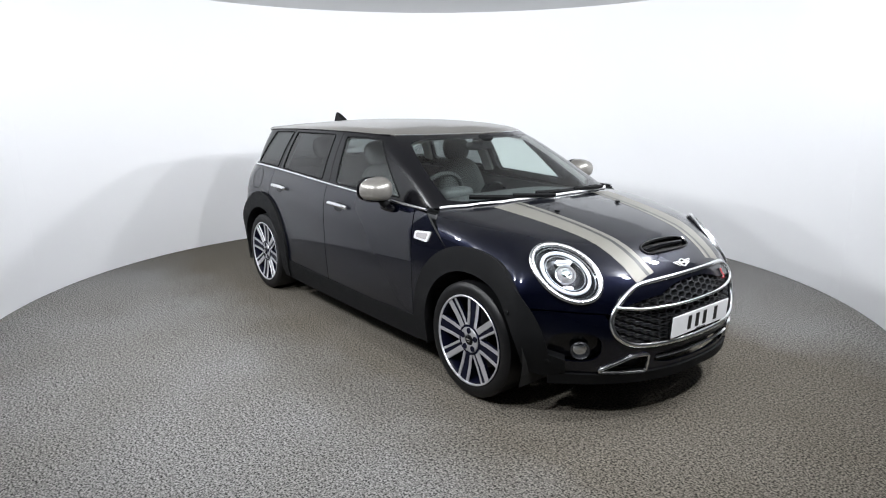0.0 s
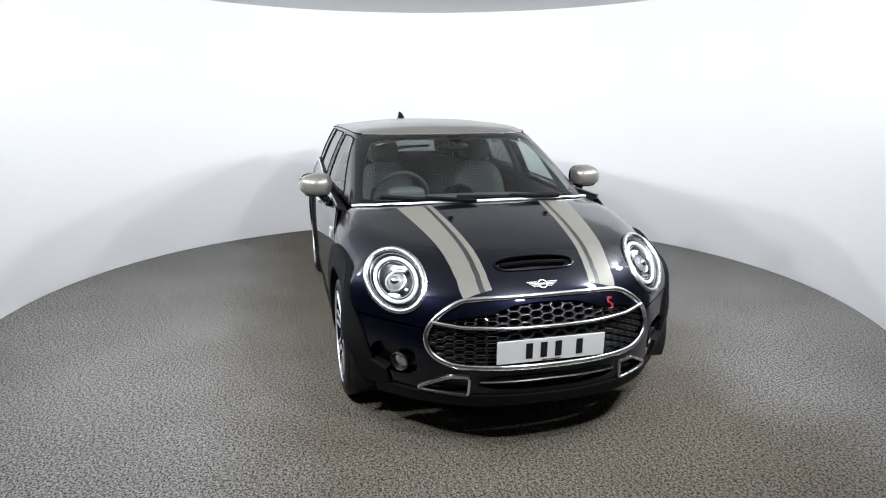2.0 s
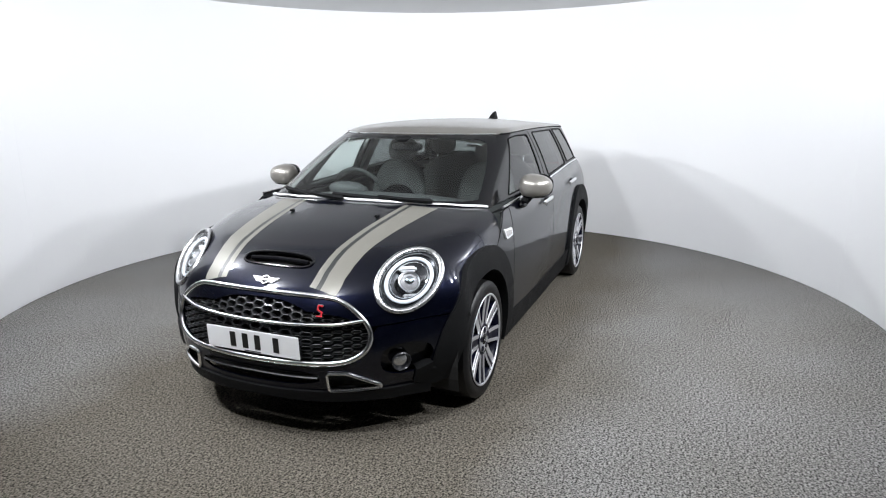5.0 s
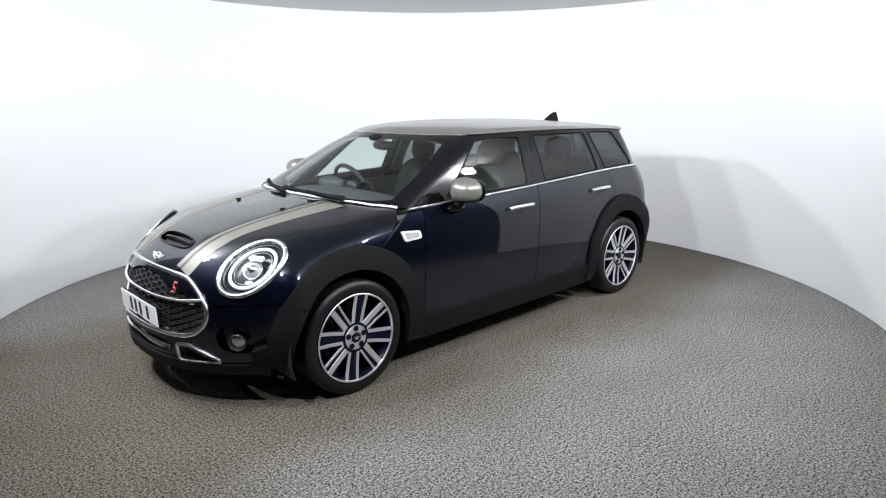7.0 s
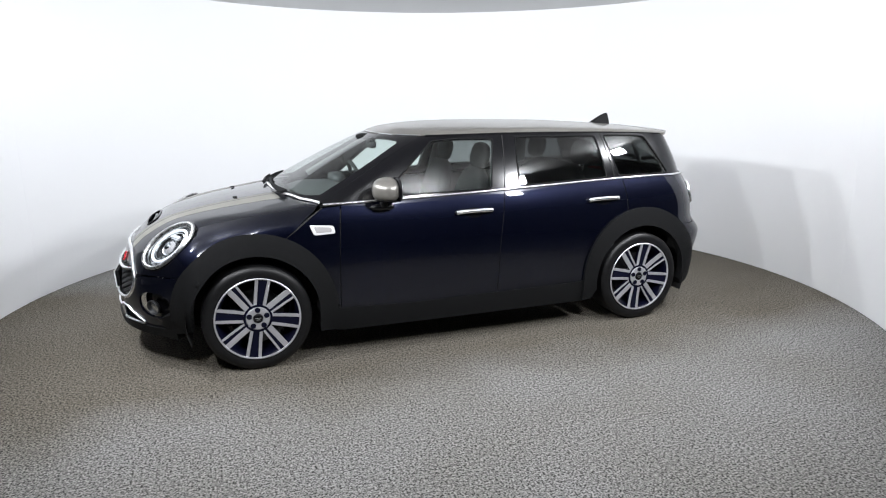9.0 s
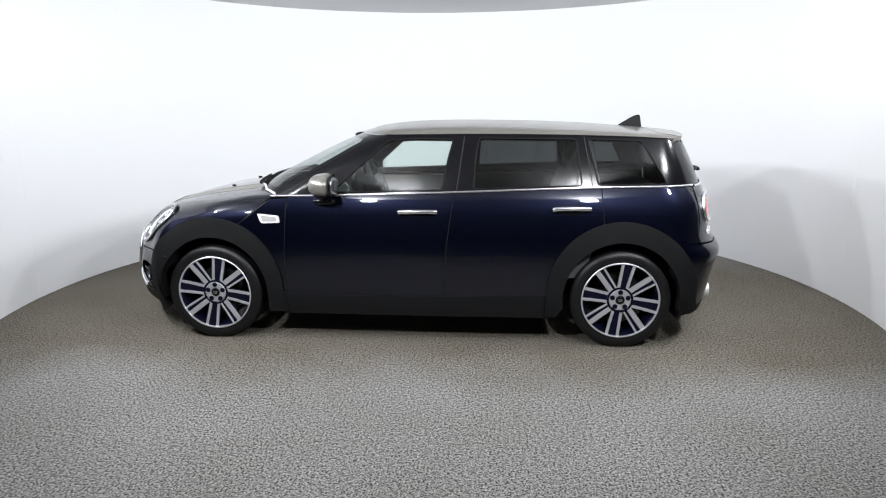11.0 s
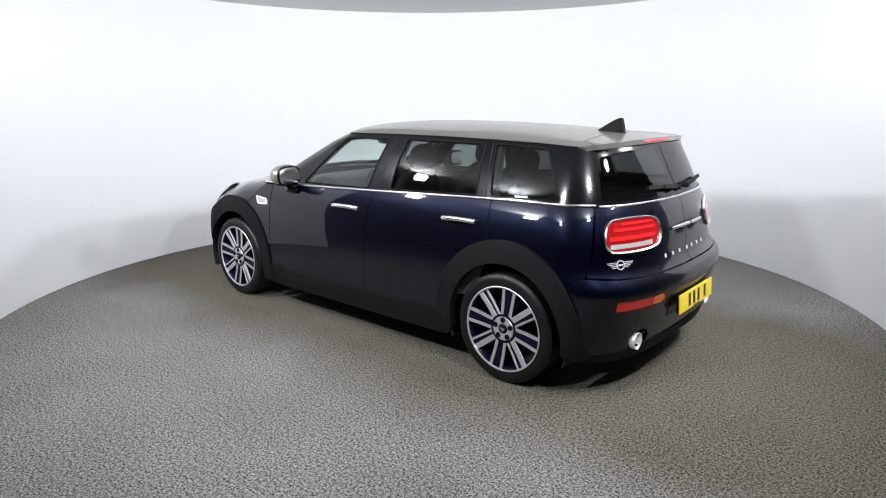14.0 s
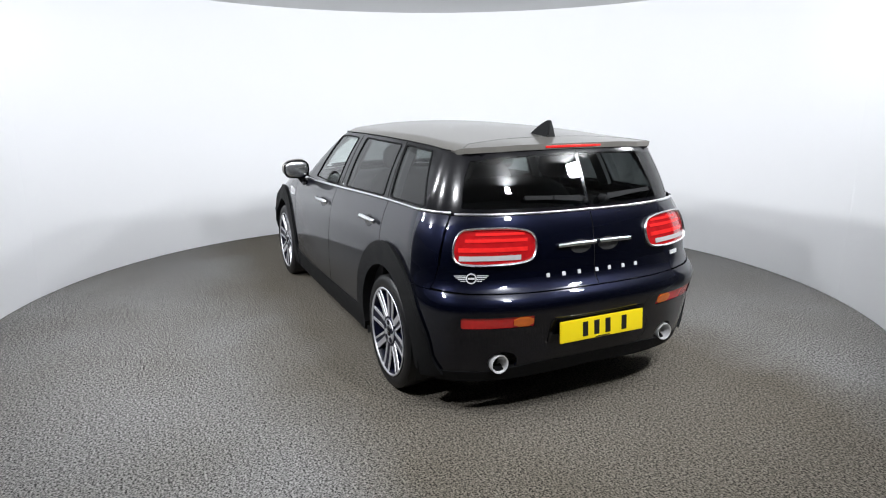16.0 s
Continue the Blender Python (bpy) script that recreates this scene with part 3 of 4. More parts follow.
def front():
    half = arc(FW, .462, -6, 35, .868, 6) + [(1.805, .80, .585), (1.9, .68, .575), (1.99, .58, .568)] + GRILLE_DOWN
    low = [(2.13, 0, .272), (2.12, .3, .272), (2.02, .52, .264), (1.93, .65, .262), (1.83, .765, .262)]
    half = half + low
    left = half[:half.index((2.13, 0, .400)) + 1]
    loop = left + mirrored(left[:-1])[::-1] + mirrored(low[1:])[::-1] + low
    holes = []
    mouth = [(2.14, -.335, .362), (2.14, 0, .366), (2.14, .335, .362), (2.14, .345, .30), (2.14, 0, .292), (2.14, -.345, .30)]
    holes.append(rounded(mouth, 1))
    for s in (1, -1):
        holes.append(ring_on(body_side, FRONT, (1.885, s * .668, .405), .13, .078, 32, 2.6))
        holes.append(hand(DUCT, s))
    bumper = part("front_bumper", skin(body_side, FRONT, loop, holes, .022, edge=.014), PAINT, car, "deep blue front bumper")
    lip = [(2.13, 0, .270), (2.12, .3, .270), (2.02, .52, .262), (1.93, .65, .260), (1.82, .79, .258), (1.82, .79, .20), (1.93, .65, .205), (2.02, .52, .212), (2.13, 0, .226)]
    lip = lip[:5] + lip[5:] + mirrored(lip[5:8])[::-1] + mirrored(lip[1:5])[::-1]
    part("front_lip", skin(body_side, FRONT, lip, (), .03, .012, .05), PLASTIC, bumper, "matt black lower lip")
    part("intake_backing", skin(body_side, FRONT, rounded([(2.1, -.38, .375), (2.1, .38, .375), (2.1, .38, .28), (2.1, -.38, .28)], 1), (), .04, -.06), DARK, bumper)
    part("intake_strip", strip(body_side, FRONT, [(2.14, -.335, .334), (2.14, 0, .339), (2.14, .335, .334)], .012, .02, 0), CHROME, bumper, "thin chrome strip")
    part("intake_blade", strip(body_side, FRONT, [(2.14, -.34, .35), (2.14, 0, .354), (2.14, .34, .35)], .008, .03, -.02), PLASTIC, bumper)
    for s, f in BOTH:
        part("brake_duct", strip(body_side, FRONT, hand(DUCT, s), .016, .022, .004, True), CHROME, bumper, "chrome-framed brake duct")
        part("duct_backing", skin(body_side, FRONT, hand(DUCT, s), (), .04, -.05), DARK, bumper)
        recess = ring_on(body_side, FRONT, (1.885, s * .668, .405), .136, .083, 32, 2.6)
        part("lamp_recess", skin(body_side, FRONT, recess, (), .04, -.045), GLOSS, bumper)
        o, n, lv, up = facing(body_side, FRONT, (1.9, s * .645, .385))
        m = Matrix((lv, n, up)).transposed().to_4x4()
        m.translation = o - n * .03
        fog = place(part("fog_lamp", lathe([(.0, .0), (.036, .0), (.046, .012), (.048, .022), (.044, .026), (.040, .02), (.038, .004)], 32), BOWL, bumper, smooth=40), m)
        place(part("lens", lathe([(.0, .018), (.025, .015), (.041, .008)], 32), REFLECTOR, fog, smooth=60), pose(0, 0, 0))
        o, n, lv, up = facing(body_side, FRONT, (1.80, s * .77, .33))
        m = Matrix((lv, n, up)).transposed().to_4x4()
        m.translation = o + n * .012
        place(part("parking_sensor", lathe([(0, .004), (.012, .003), (.014, 0)], 20), PLASTIC, bumper), m)
    return bumper


DUCT = fillet([(2.06, .352, .360), (2.04, .44, .358), (1.97, .575, .288), (1.97, .575, .272), (2.06, .36, .268)], .018)
bumper_f = front()


def grille():
    p, q = line_on(body, FRONT, GRILLE_ALL, .015, .004, True)
    g = part("grille", sweep([tuple(a) for a in p], [tuple(a) for a in q], oval(.026, .022), True), CHROME, car, "black honeycomb grille in a chrome frame", 60)
    part("grille_backing", skin(body, FRONT, GRILLE_ALL, (), .04, -.05), DARK, g)
    bar = [(2.03, .535, .600), (2.07, .40, .583), (2.1, .2, .577), (2.1, 0, .576)]
    part("grille_bar", strip(body, FRONT, bar + mirrored(bar[:-1])[::-1], .018, .024, .006), CHROME, g, "chrome cross bar", 60)
    # honeycomb: wide cells of thin webs
    uv = np.array([FRONT.to(pt) for pt in GRILLE_ALL])
    bm = bmesh.new()
    ca, cb, ch = .034, .019, .0165
    cells = [(i * (ca + cb), .385 + k * 2 * ch + (ch if i % 2 else 0)) for i in range(-11, 12) for k in range(11)]
    for y, z in cells:
        flat = 1 - .55 * np.clip((abs(y) - .2) / .12, 0, 1) - .3 * (z < .53) * (abs(y) < .24)
        hexa = [(y - ca, z), (y - cb, z + ch * flat), (y + cb, z + ch * flat), (y + ca, z), (y + cb, z - ch * flat), (y - cb, z - ch * flat)]
        u = np.array([math.atan2(a, .9) for a, b in hexa])
        v = np.array([b for a, b in hexa])
        if not inside(u[:1] * 0 + math.atan2(y, .9), v[:1] * 0 + z, uv).all():
            continue
        pos, nor = onto(body, FRONT, u, v, -.012)
        mid = pos.mean(axis=0)
        outer = [bm.verts.new(a) for a in pos]
        inner = [bm.verts.new(mid + (a - mid) * .83 + n * .001) for a, n in zip(pos, nor)]
        deep = [bm.verts.new(mid + (a - mid) * .78 - n * .03) for a, n in zip(pos, nor)]
        for i in range(6):
            j = (i + 1) % 6
            bm.faces.new((outer[i], outer[j], inner[j], inner[i]))
            bm.faces.new((inner[i], inner[j], deep[j], deep[i]))
    tagged(part("honeycomb", bm, MESH, g, "gloss black honeycomb mesh"), kind="stuff")
    return g


grille_ob = grille()


def rear():
    out = {}
    for s, f in BOTH:
        half = [(-2.0, .003, .672), (-2.0, .003, 1.03), (-1.95, .3, 1.03), (-1.9, .5, 1.03), *GATE_EDGE, (-1.9, .66, .678), (-1.98, .4, .672)]
        lampo = hand(TAIL, 1)
        out[s] = part("tailgate_door", skin(body_side, REAR, half, [lampo], .025, flip=f, edge=.015), PAINT, car, "side-hinged blue tailgate door")
    half = arc(RW, .462, 186, 130, .87, 8) + [(-1.67, .865, .686), (-1.735, .845, .684), (-1.8, .79, .681), (-1.9, .67, .671), (-2.05, .35, .666), (-2.07, 0, .666)]
    low = [(-2.05, 0, .30), (-2.04, .36, .30), (-1.96, .6, .27), (-1.79, .8, .27)]
    loop = half + mirrored(half[:-1])[::-1] + mirrored(low[1:])[::-1] + low
    holes = [fillet([(-2.0, s * .36, .565), (-1.9, s * .685, .566), (-1.9, s * .69, .506), (-2.0, s * .36, .505)], .012) for s in (1, -1)]
    holes += [ring_on(body_side, REAR, (-2.0, s * .53, .315), .075, .06, 24) for s in (1, -1)]
    b = part("rear_bumper", skin(body_side, REAR, loop, holes, .022, edge=.015), PAINT, car, "deep blue rear bumper with black lower edge")
    low_b = [(-2.05, 0, .297), (-2.04, .36, .297), (-1.96, .6, .267), (-1.79, .8, .267), (-1.79, .8, .21), (-1.96, .6, .21), (-2.05, 0, .235)]
    part("diffuser", skin(body_side, REAR, low_b + mirrored(low_b[1:-1])[::-1], (), .03, .004, .05), PLASTIC, b, "matt black diffuser")
    for s, f in BOTH:
        hole = fillet([(-2.0, s * .36, .565), (-1.9, s * .685, .566), (-1.9, s * .69, .506), (-2.0, s * .36, .505)], .012)
        lamp = part("bumper_lamp", skin(body_side, REAR, hole, (), .03, -.004), REDBRIGHT, b, "red and amber bumper lamp")
        part("indicator", skin(body_side, REAR, rounded([(-2.0, s * .365, .56), (-1.985, s * .46, .56), (-1.985, s * .46, .51), (-2.0, s * .365, .51)], 1), (), .03, .001, .003), AMBER, lamp)
        pipe = part("exhaust", lathe([(.040, -.12), (.044, -.12), (.048, .02), (.0465, .028), (.042, .026), (.038, .0), (.038, -.1)], 40), EMBLEM, b, "polished exhaust tip", 50)
        place(pipe, pose(-1.955, s * .53, .307, 0, 0, 90))
        place(part("bore", lathe([(.0, -.06), (.0385, -.06)], 32), DARK, pipe), pose(0, 0, 0))
        tl = part("tail_lamp", strip(body_side, REAR, hand(TAIL, s), .014, .024, .006, True), CHROME, car, "red tail lamp in a chrome surround", 60)
        part("lamp_lens", skin(body_side, REAR, hand(TAIL, s), (), .025, .004, .02), REDLENS, tl)
        for name, mat, z0, z1, y0, y1 in (("reverse_strip", LAMPWHITE, .825, .848, .42, .69), ("light_bar", REDBRIGHT, .865, .885, .385, .70), ("light_bar", REDBRIGHT, .91, .925, .385, .66), ("light_bar", REDBRIGHT, .94, .952, .40, .60)):
            o = [(-1.97, s * y0, z0), (-1.97, s * y0, z1), (-1.93, s * (y0 + y1) / 2, z1), (-1.86, s * y1, z1), (-1.86, s * y1, z0), (-1.93, s * (y0 + y1) / 2, z0)]
            part(name, skin(body_side, REAR, o, (), .03, .007, .003), mat, tl)
    return out, b


GATE_EDGE = [tuple(onto(body_side, SIDE, [x], [z])[0][0]) for x, z in ((-1.779, 1.028), (-1.807, .92), (-1.819, .8), (-1.807, .692))]
TAIL = rounded([(-1.985, .345, .838), (-1.985, .345, .945), (-1.95, .45, .972), (-1.89, .62, .972), (-1.85, .715, .958), (-1.85, .725, .815), (-1.9, .62, .803), (-1.97, .4, .806)], 2)
gates, bumper_r = rear()


def pillar_line(x0, z0, x1, z1, bow, n=8):
    out = []
    for i in range(n + 1):
        t = i / n
        x, z = x0 + (x1 - x0) * t + bow * 4 * t * (1 - t), z0 + (z1 - z0) * t
        p, _ = onto(cabin_side, SIDE, [x], [z])
        out.append(tuple(p[0]))
    return out


A_LINE = pillar_line(.905, .962, .228, 1.344, .02)
D_LINE = pillar_line(-1.765, 1.028, -1.678, 1.312, .0)


def greenhouse():
    # windscreen, its chrome foot, the gloss black pillars with their panes, the silver roof
    wb = [(1.15, 0, .995), (1.13, .25, .992), (1.08, .45, .986), (.99, .64, .974)]
    wt = A_LINE + [(.35, .42, 1.345), (.42, .2, 1.347), (.43, 0, 1.348)]
    loop = wb + wt + mirrored(wt[:-1])[::-1] + mirrored(wb[1:])[::-1]
    gb = [(1.13, 0, 1.015), (1.1, .25, 1.012), (1.04, .45, 1.006), (.96, .61, 1.0), (.91, .68, 1.005), (.86, .68, 1.04)]
    gt = [(.37, .545, 1.30), (.38, .51, 1.318), (.42, .4, 1.322), (.48, .2, 1.323), (.48, 0, 1.324)]
    pane = gb + gt + mirrored(gt[:-1])[::-1] + mirrored(gb[1:])[::-1]
    ws = part("windscreen", skin(cabin, SCREEN, pane, (), .04, .001, .004, edge=.03), CLEAR, car, "greenish laminated windscreen")
    part("screen_border", skin(cabin, SCREEN, loop, [pane], .03, .001, .01, edge=.02), GLOSS, ws)
    part("screen_foot_trim", strip(body, HOOD, [(x - .008, -y, z) for x, y, z in BASE[1:]][::-1] + [(x - .008, y, z) for x, y, z in BASE], .018, .016, .008), EMBLEM, ws, "thin chrome trim line")
    cowl = [(x - .012, y, z) for x, y, z in BASE]
    back = [(x - .10, y * .93, z + .0) for x, y, z in BASE]
    part("cowl", skin(body, HOOD, cowl + back[::-1] + mirrored(back[1:]) + mirrored(cowl[1:])[::-1], (), .04, -.012), PLASTIC, ws)
    part("screen_top_trim", strip(cabin, SCREEN, mirrored(wt[len(A_LINE) - 1:]) + wt[len(A_LINE) - 1:-1][::-1], .010, .010, .002), CHROME, ws)
    r = [(.44, 0, 1.36), (.425, .2, 1.355), (.36, .42, 1.35), *[tuple(onto(cabin_side, SIDE, [x], [float(roof_edge(x)) - .004])[0][0]) for x in (.228, .1, -.1, -.5, -1.1, -1.5)], (-1.66, .612, 1.318), (-1.72, .575, 1.345), (-1.76, .45, 1.35), (-1.785, .2, 1.36), (-1.79, 0, 1.36)]
    roof = part("roof", skin(roof_skin, ROOF, r + mirrored(r[1:-1])[::-1], (), .04, .006, .028, edge=.025), SILVER, car, "metallic silver roof with rear spoiler")
    part("spoiler_seam", strip(roof_skin, ROOF, [(-1.69, -.60, 1.345), (-1.60, -.52, 1.355), (-1.57, -.3, 1.38), (-1.57, 0, 1.39), (-1.57, .3, 1.38), (-1.60, .52, 1.355), (-1.69, .60, 1.345)], .004, .003, .006), STRIPE_DARK, roof)
    part("spoiler_underside", skin(roof_skin, ROOF, [(-1.6, -.55, 1.34), (-1.6, .55, 1.34), (-1.74, .52, 1.34), (-1.775, 0, 1.34), (-1.74, -.52, 1.34)], (), .05, -.03, .01), GLOSS, roof)
    part("brake_light", strip(roof_skin, ROOF, [(-1.782, -.17, 1.345), (-1.788, 0, 1.345), (-1.782, .17, 1.345)], .014, .016, -.010), REDBRIGHT, roof, "red high brake lamp")
    part("roof_lining", skin(cabin, ROOF, [(.36, -.5, 1.3), (.36, .5, 1.3), (-1.6, .52, 1.3), (-1.6, -.52, 1.3)], (), .08, -.04, .01, inner=True), LINER, roof)
    fin = bmesh.new()
    prof = [(-1.405, 1.378, .034), (-1.46, 1.412, .026), (-1.51, 1.444, .017), (-1.545, 1.462, .010), (-1.572, 1.464, .008), (-1.580, 1.415, .013), (-1.588, 1.355, .030)]
    l = [fin.verts.new((x, w, z)) for x, z, w in prof]
    q = [fin.verts.new((x, -w, z)) for x, z, w in prof]
    for i in range(len(prof) - 1):
        fin.faces.new((l[i], l[i + 1], q[i + 1], q[i]))
    fin.faces.new(l)
    fin.faces.new(q[::-1])
    bmesh.ops.bevel(fin, geom=fin.edges[:], offset=.004, segments=2, affect="EDGES")
    part("aerial_fin", fin, PLASTIC, roof, "black shark-fin aerial", 40)
    for s, f in BOTH:
        w1 = fillet([(.545, .8, .985), (-.188, .8, 1.008), (-.222, .7, 1.2), (-.255, .7, 1.322), (.0, .7, 1.326), (.175, .7, 1.314)], .025)
        w2 = fillet([(-.388, .8, 1.016), (-.40, .7, 1.2), (-.418, .7, 1.330), (-1.04, .7, 1.324), (-1.055, .7, 1.2), (-1.075, .8, 1.042)], .025)
        w3 = fillet([(-1.175, .8, 1.046), (-1.14, .7, 1.2), (-1.11, .7, 1.326), (-1.455, .7, 1.314), (-1.52, .7, 1.2), (-1.605, .8, 1.052)], .025)
        top = D_LINE + [(x, .7, float(roof_edge(x))) for x in (-1.5, -1.3, -1.0, -.5, -.1, .12)] + A_LINE[::-1]
        bot = [(x, .8, float(belt_z(x)) - .012) for x in np.linspace(.925, -1.765, 14)[1:-1]]
        frame_ob = part("window_surround", skin(cabin_side, SIDE, top + bot, [w1, w2, w3], .035, 0, .03, f), GLOSS, car, "gloss black window pillars")
        for name, o, m in (("front_window", w1, CLEAR), ("rear_window", w2, PRIVACY), ("quarter_window", w3, PRIVACY)):
            part(name, skin(cabin_side, SIDE, o, (), .05, -.002, .003, f, .04), m, frame_ob)
            part("window_seal", strip(cabin_side, SIDE, o, .010, .008, .001, True, f), PLASTIC, frame_ob)
        part("belt_trim", strip(body_side, SIDE, [(x, .83, float(belt_z(x)) + .002) for x in np.linspace(.92, -1.772, 30)], .016, .016, .002, False, f), CHROME, car, "chrome belt line trim", 60)
        part("belt_seal", strip(body_side, SIDE, [(x, .83, float(belt_z(x)) - .006) for x in np.linspace(.93, -1.77, 24)], .012, .075, -.036, False, f), PLASTIC, car)
        part("roof_channel", strip(cabin_side, SIDE, [(x, .7, float(roof_edge(x)) - .002) for x in (.2, 0, -.3, -.7, -1.1, -1.4, -1.62)], .007, .010, .001, False, f), PLASTIC, frame_ob)
        for x0, x1 in ((-.262, -.305), (-1.125, -1.07)):
            part("pillar_gap", strip(cabin_side, SIDE, [(x0 - .02, .8, 1.01), (x1 - .02, .7, 1.34)], .006, .002, .001, False, f), DARK, frame_ob)
        door_pane = [(-1.9, .007, 1.054), (-1.85, .35, 1.058), (-1.79, .58, 1.056), (-1.762, .628, 1.062), (-1.73, .60, 1.2), (-1.71, .56, 1.278), (-1.74, .4, 1.296), (-1.79, .2, 1.304), (-1.80, .007, 1.308)]
        frame_o = [(-1.95, .003, 1.03), (-1.9, .35, 1.03), (-1.8, .58, 1.03), *D_LINE, (-1.76, .3, 1.320), (-1.79, .003, 1.325)]
        g = part("gate_window_frame", skin(cabin, HATCH, frame_o, [door_pane], .03, 0, .02, f, .015), GLOSS, gates[s])
        part("rear_glass", skin(cabin, HATCH, door_pane, (), .04, -.001, .004, f), PRIVACY, g)
        part("gate_trim", strip(body_side, REAR, [(-1.95, .004, 1.034), (-1.92, .3, 1.034), (-1.86, .5, 1.034), (-1.775, .668, 1.034)], .016, .016, .002, False, f), CHROME, gates[s], "chrome belt line trim", 60)


greenhouse()


def wheel_mesh():
    w = new("wheel")
    tyre = [(.244, -.09), (.262, -.108), (.285, -.110), (.305, -.104), (.3155, -.092), (.3185, -.06), (.3195, -.02), (.3195, .02), (.3185, .06), (.3155, .092), (.305, .104), (.285, .110), (.262, .108), (.246, .101), (.242, .09)]
    part("tyre", lathe(tyre, 96), RUBBER, w, "low-profile black tyre", 35)
    barrel = [(.252, .100), (.250, .106), (.244, .108), (.236, .102), (.228, .085), (.214, .03), (.205, -.05), (.2, -.09)]
    rim = part("rim", lathe(barrel, 96), RIMDARK, w, "dark blue alloy with diamond-cut spokes", 35)
    part("rim_edge", lathe([(.247, .1045), (.249, .109), (.246, .1115), (.240, .110), (.238, .1035)], 96), RIM, rim, smooth=50)
    part("brake_disc", lathe([(.06, .0), (.158, .0), (.158, -.02), (.06, -.02)], 64), STEEL, w, smooth=30)
    hub = [(0, .094), (.032, .094), (.034, .098), (.066, .097), (.070, .092), (.072, .075), (.072, .03)]
    part("hub", lathe(hub, 48), RIM, rim, smooth=35)
    part("hub_ring", lathe([(.0718, .0945), (.084, .0935), (.084, .06), (.0718, .06)], 48), RIMDARK, rim)
    part("centre_cap", lathe([(0, .104), (.018, .103), (.027, .100), (.029, .095)], 32), GLOSS, rim, smooth=50)
    for k, (ww, hh) in enumerate(((.034, .004), (.022, .004))):
        part("cap_emblem", box_bm((0, .1035, .004 - k * .01), (ww, .003, hh), .001), CHROME, rim)
    for k in range(5):
        a = radians(90 + 72 * k)
        nut = part("wheel_bolt", lathe([(0, .0995), (.011, .0995), (.0145, .1010), (.0158, .1003), (.0158, .09)], 20), RIMDARK, rim)
        place(nut, pose(.052 * math.cos(a), .0005, .052 * math.sin(a)))
    for k in range(8):
        a = 100 + 45 * k
        wide = k % 2 == 0
        rails = (-.0315, .0315) if wide else (-.017, .026)
        widths = (.017, .017) if wide else (.030, .011)
        spoke = part("spoke", spoke_bm(.0, .078 if wide else .060, .072, .236, .0885, .101), RIMDARK, rim)
        place(spoke, pose(0, 0, 0, 0, -a, 0))
        for c, ww in zip(rails, widths):
            place(part("spoke_face", spoke_bm(c, ww, .070, .238, .092, .1045, .005), RIM, spoke), pose(0, 0, 0))
    cal = bmesh.new()
    box(cal, (.0, .02, .13), (.2, .07, .07), .02)
    place(part("brake_caliper", cal, STEEL, w), pose(0, 0, 0, 0, -160, 0))
    return w


def spoke_bm(c, width, r0, r1, y0, y1, depth=.02):
    """A bar along x at offset c, from r0 to r1, whose outer face rises from y0 to y1."""
    bm = bmesh.new()
    vs = []
    for r, y in ((r0, y0), ((r0 + r1) / 2, (y0 + y1) / 2 - .003), (r1, y1)):
        spread = c * (.82 + .3 * (r - r0) / (r1 - r0))
        vs.append([bm.verts.new((r, yy, spread + zz)) for yy, zz in ((y, -width / 2), (y, width / 2), (y - depth, width / 2 + .002), (y - depth, -width / 2 - .002))])
    for a, b in zip(vs, vs[1:]):
        for i in range(4):
            bm.faces.new((a[i], a[(i + 1) % 4], b[(i + 1) % 4], b[i]))
    bm.faces.new(vs[0])
    bm.faces.new(vs[-1])
    return bm


def wheels():
    first = wheel_mesh()
    first.parent = car
    first.matrix_basis = pose(FW, .772, .319)
    for x, s in ((RW, 1), (FW, -1), (RW, -1)):
        w = copy_thing(first, pose(x, s * .772, .319, 0, 0, 0 if s > 0 else 180))
        w.parent = car


wheels()


# ---- the car's fittings ----
def frame_at(o, n, lv, up, lift=0.0):
    """A pose whose x runs level along the skin, y out of it and z up it."""
    m = Matrix((lv, n, up)).transposed().to_4x4()
    m.translation = o + n * lift
    return m


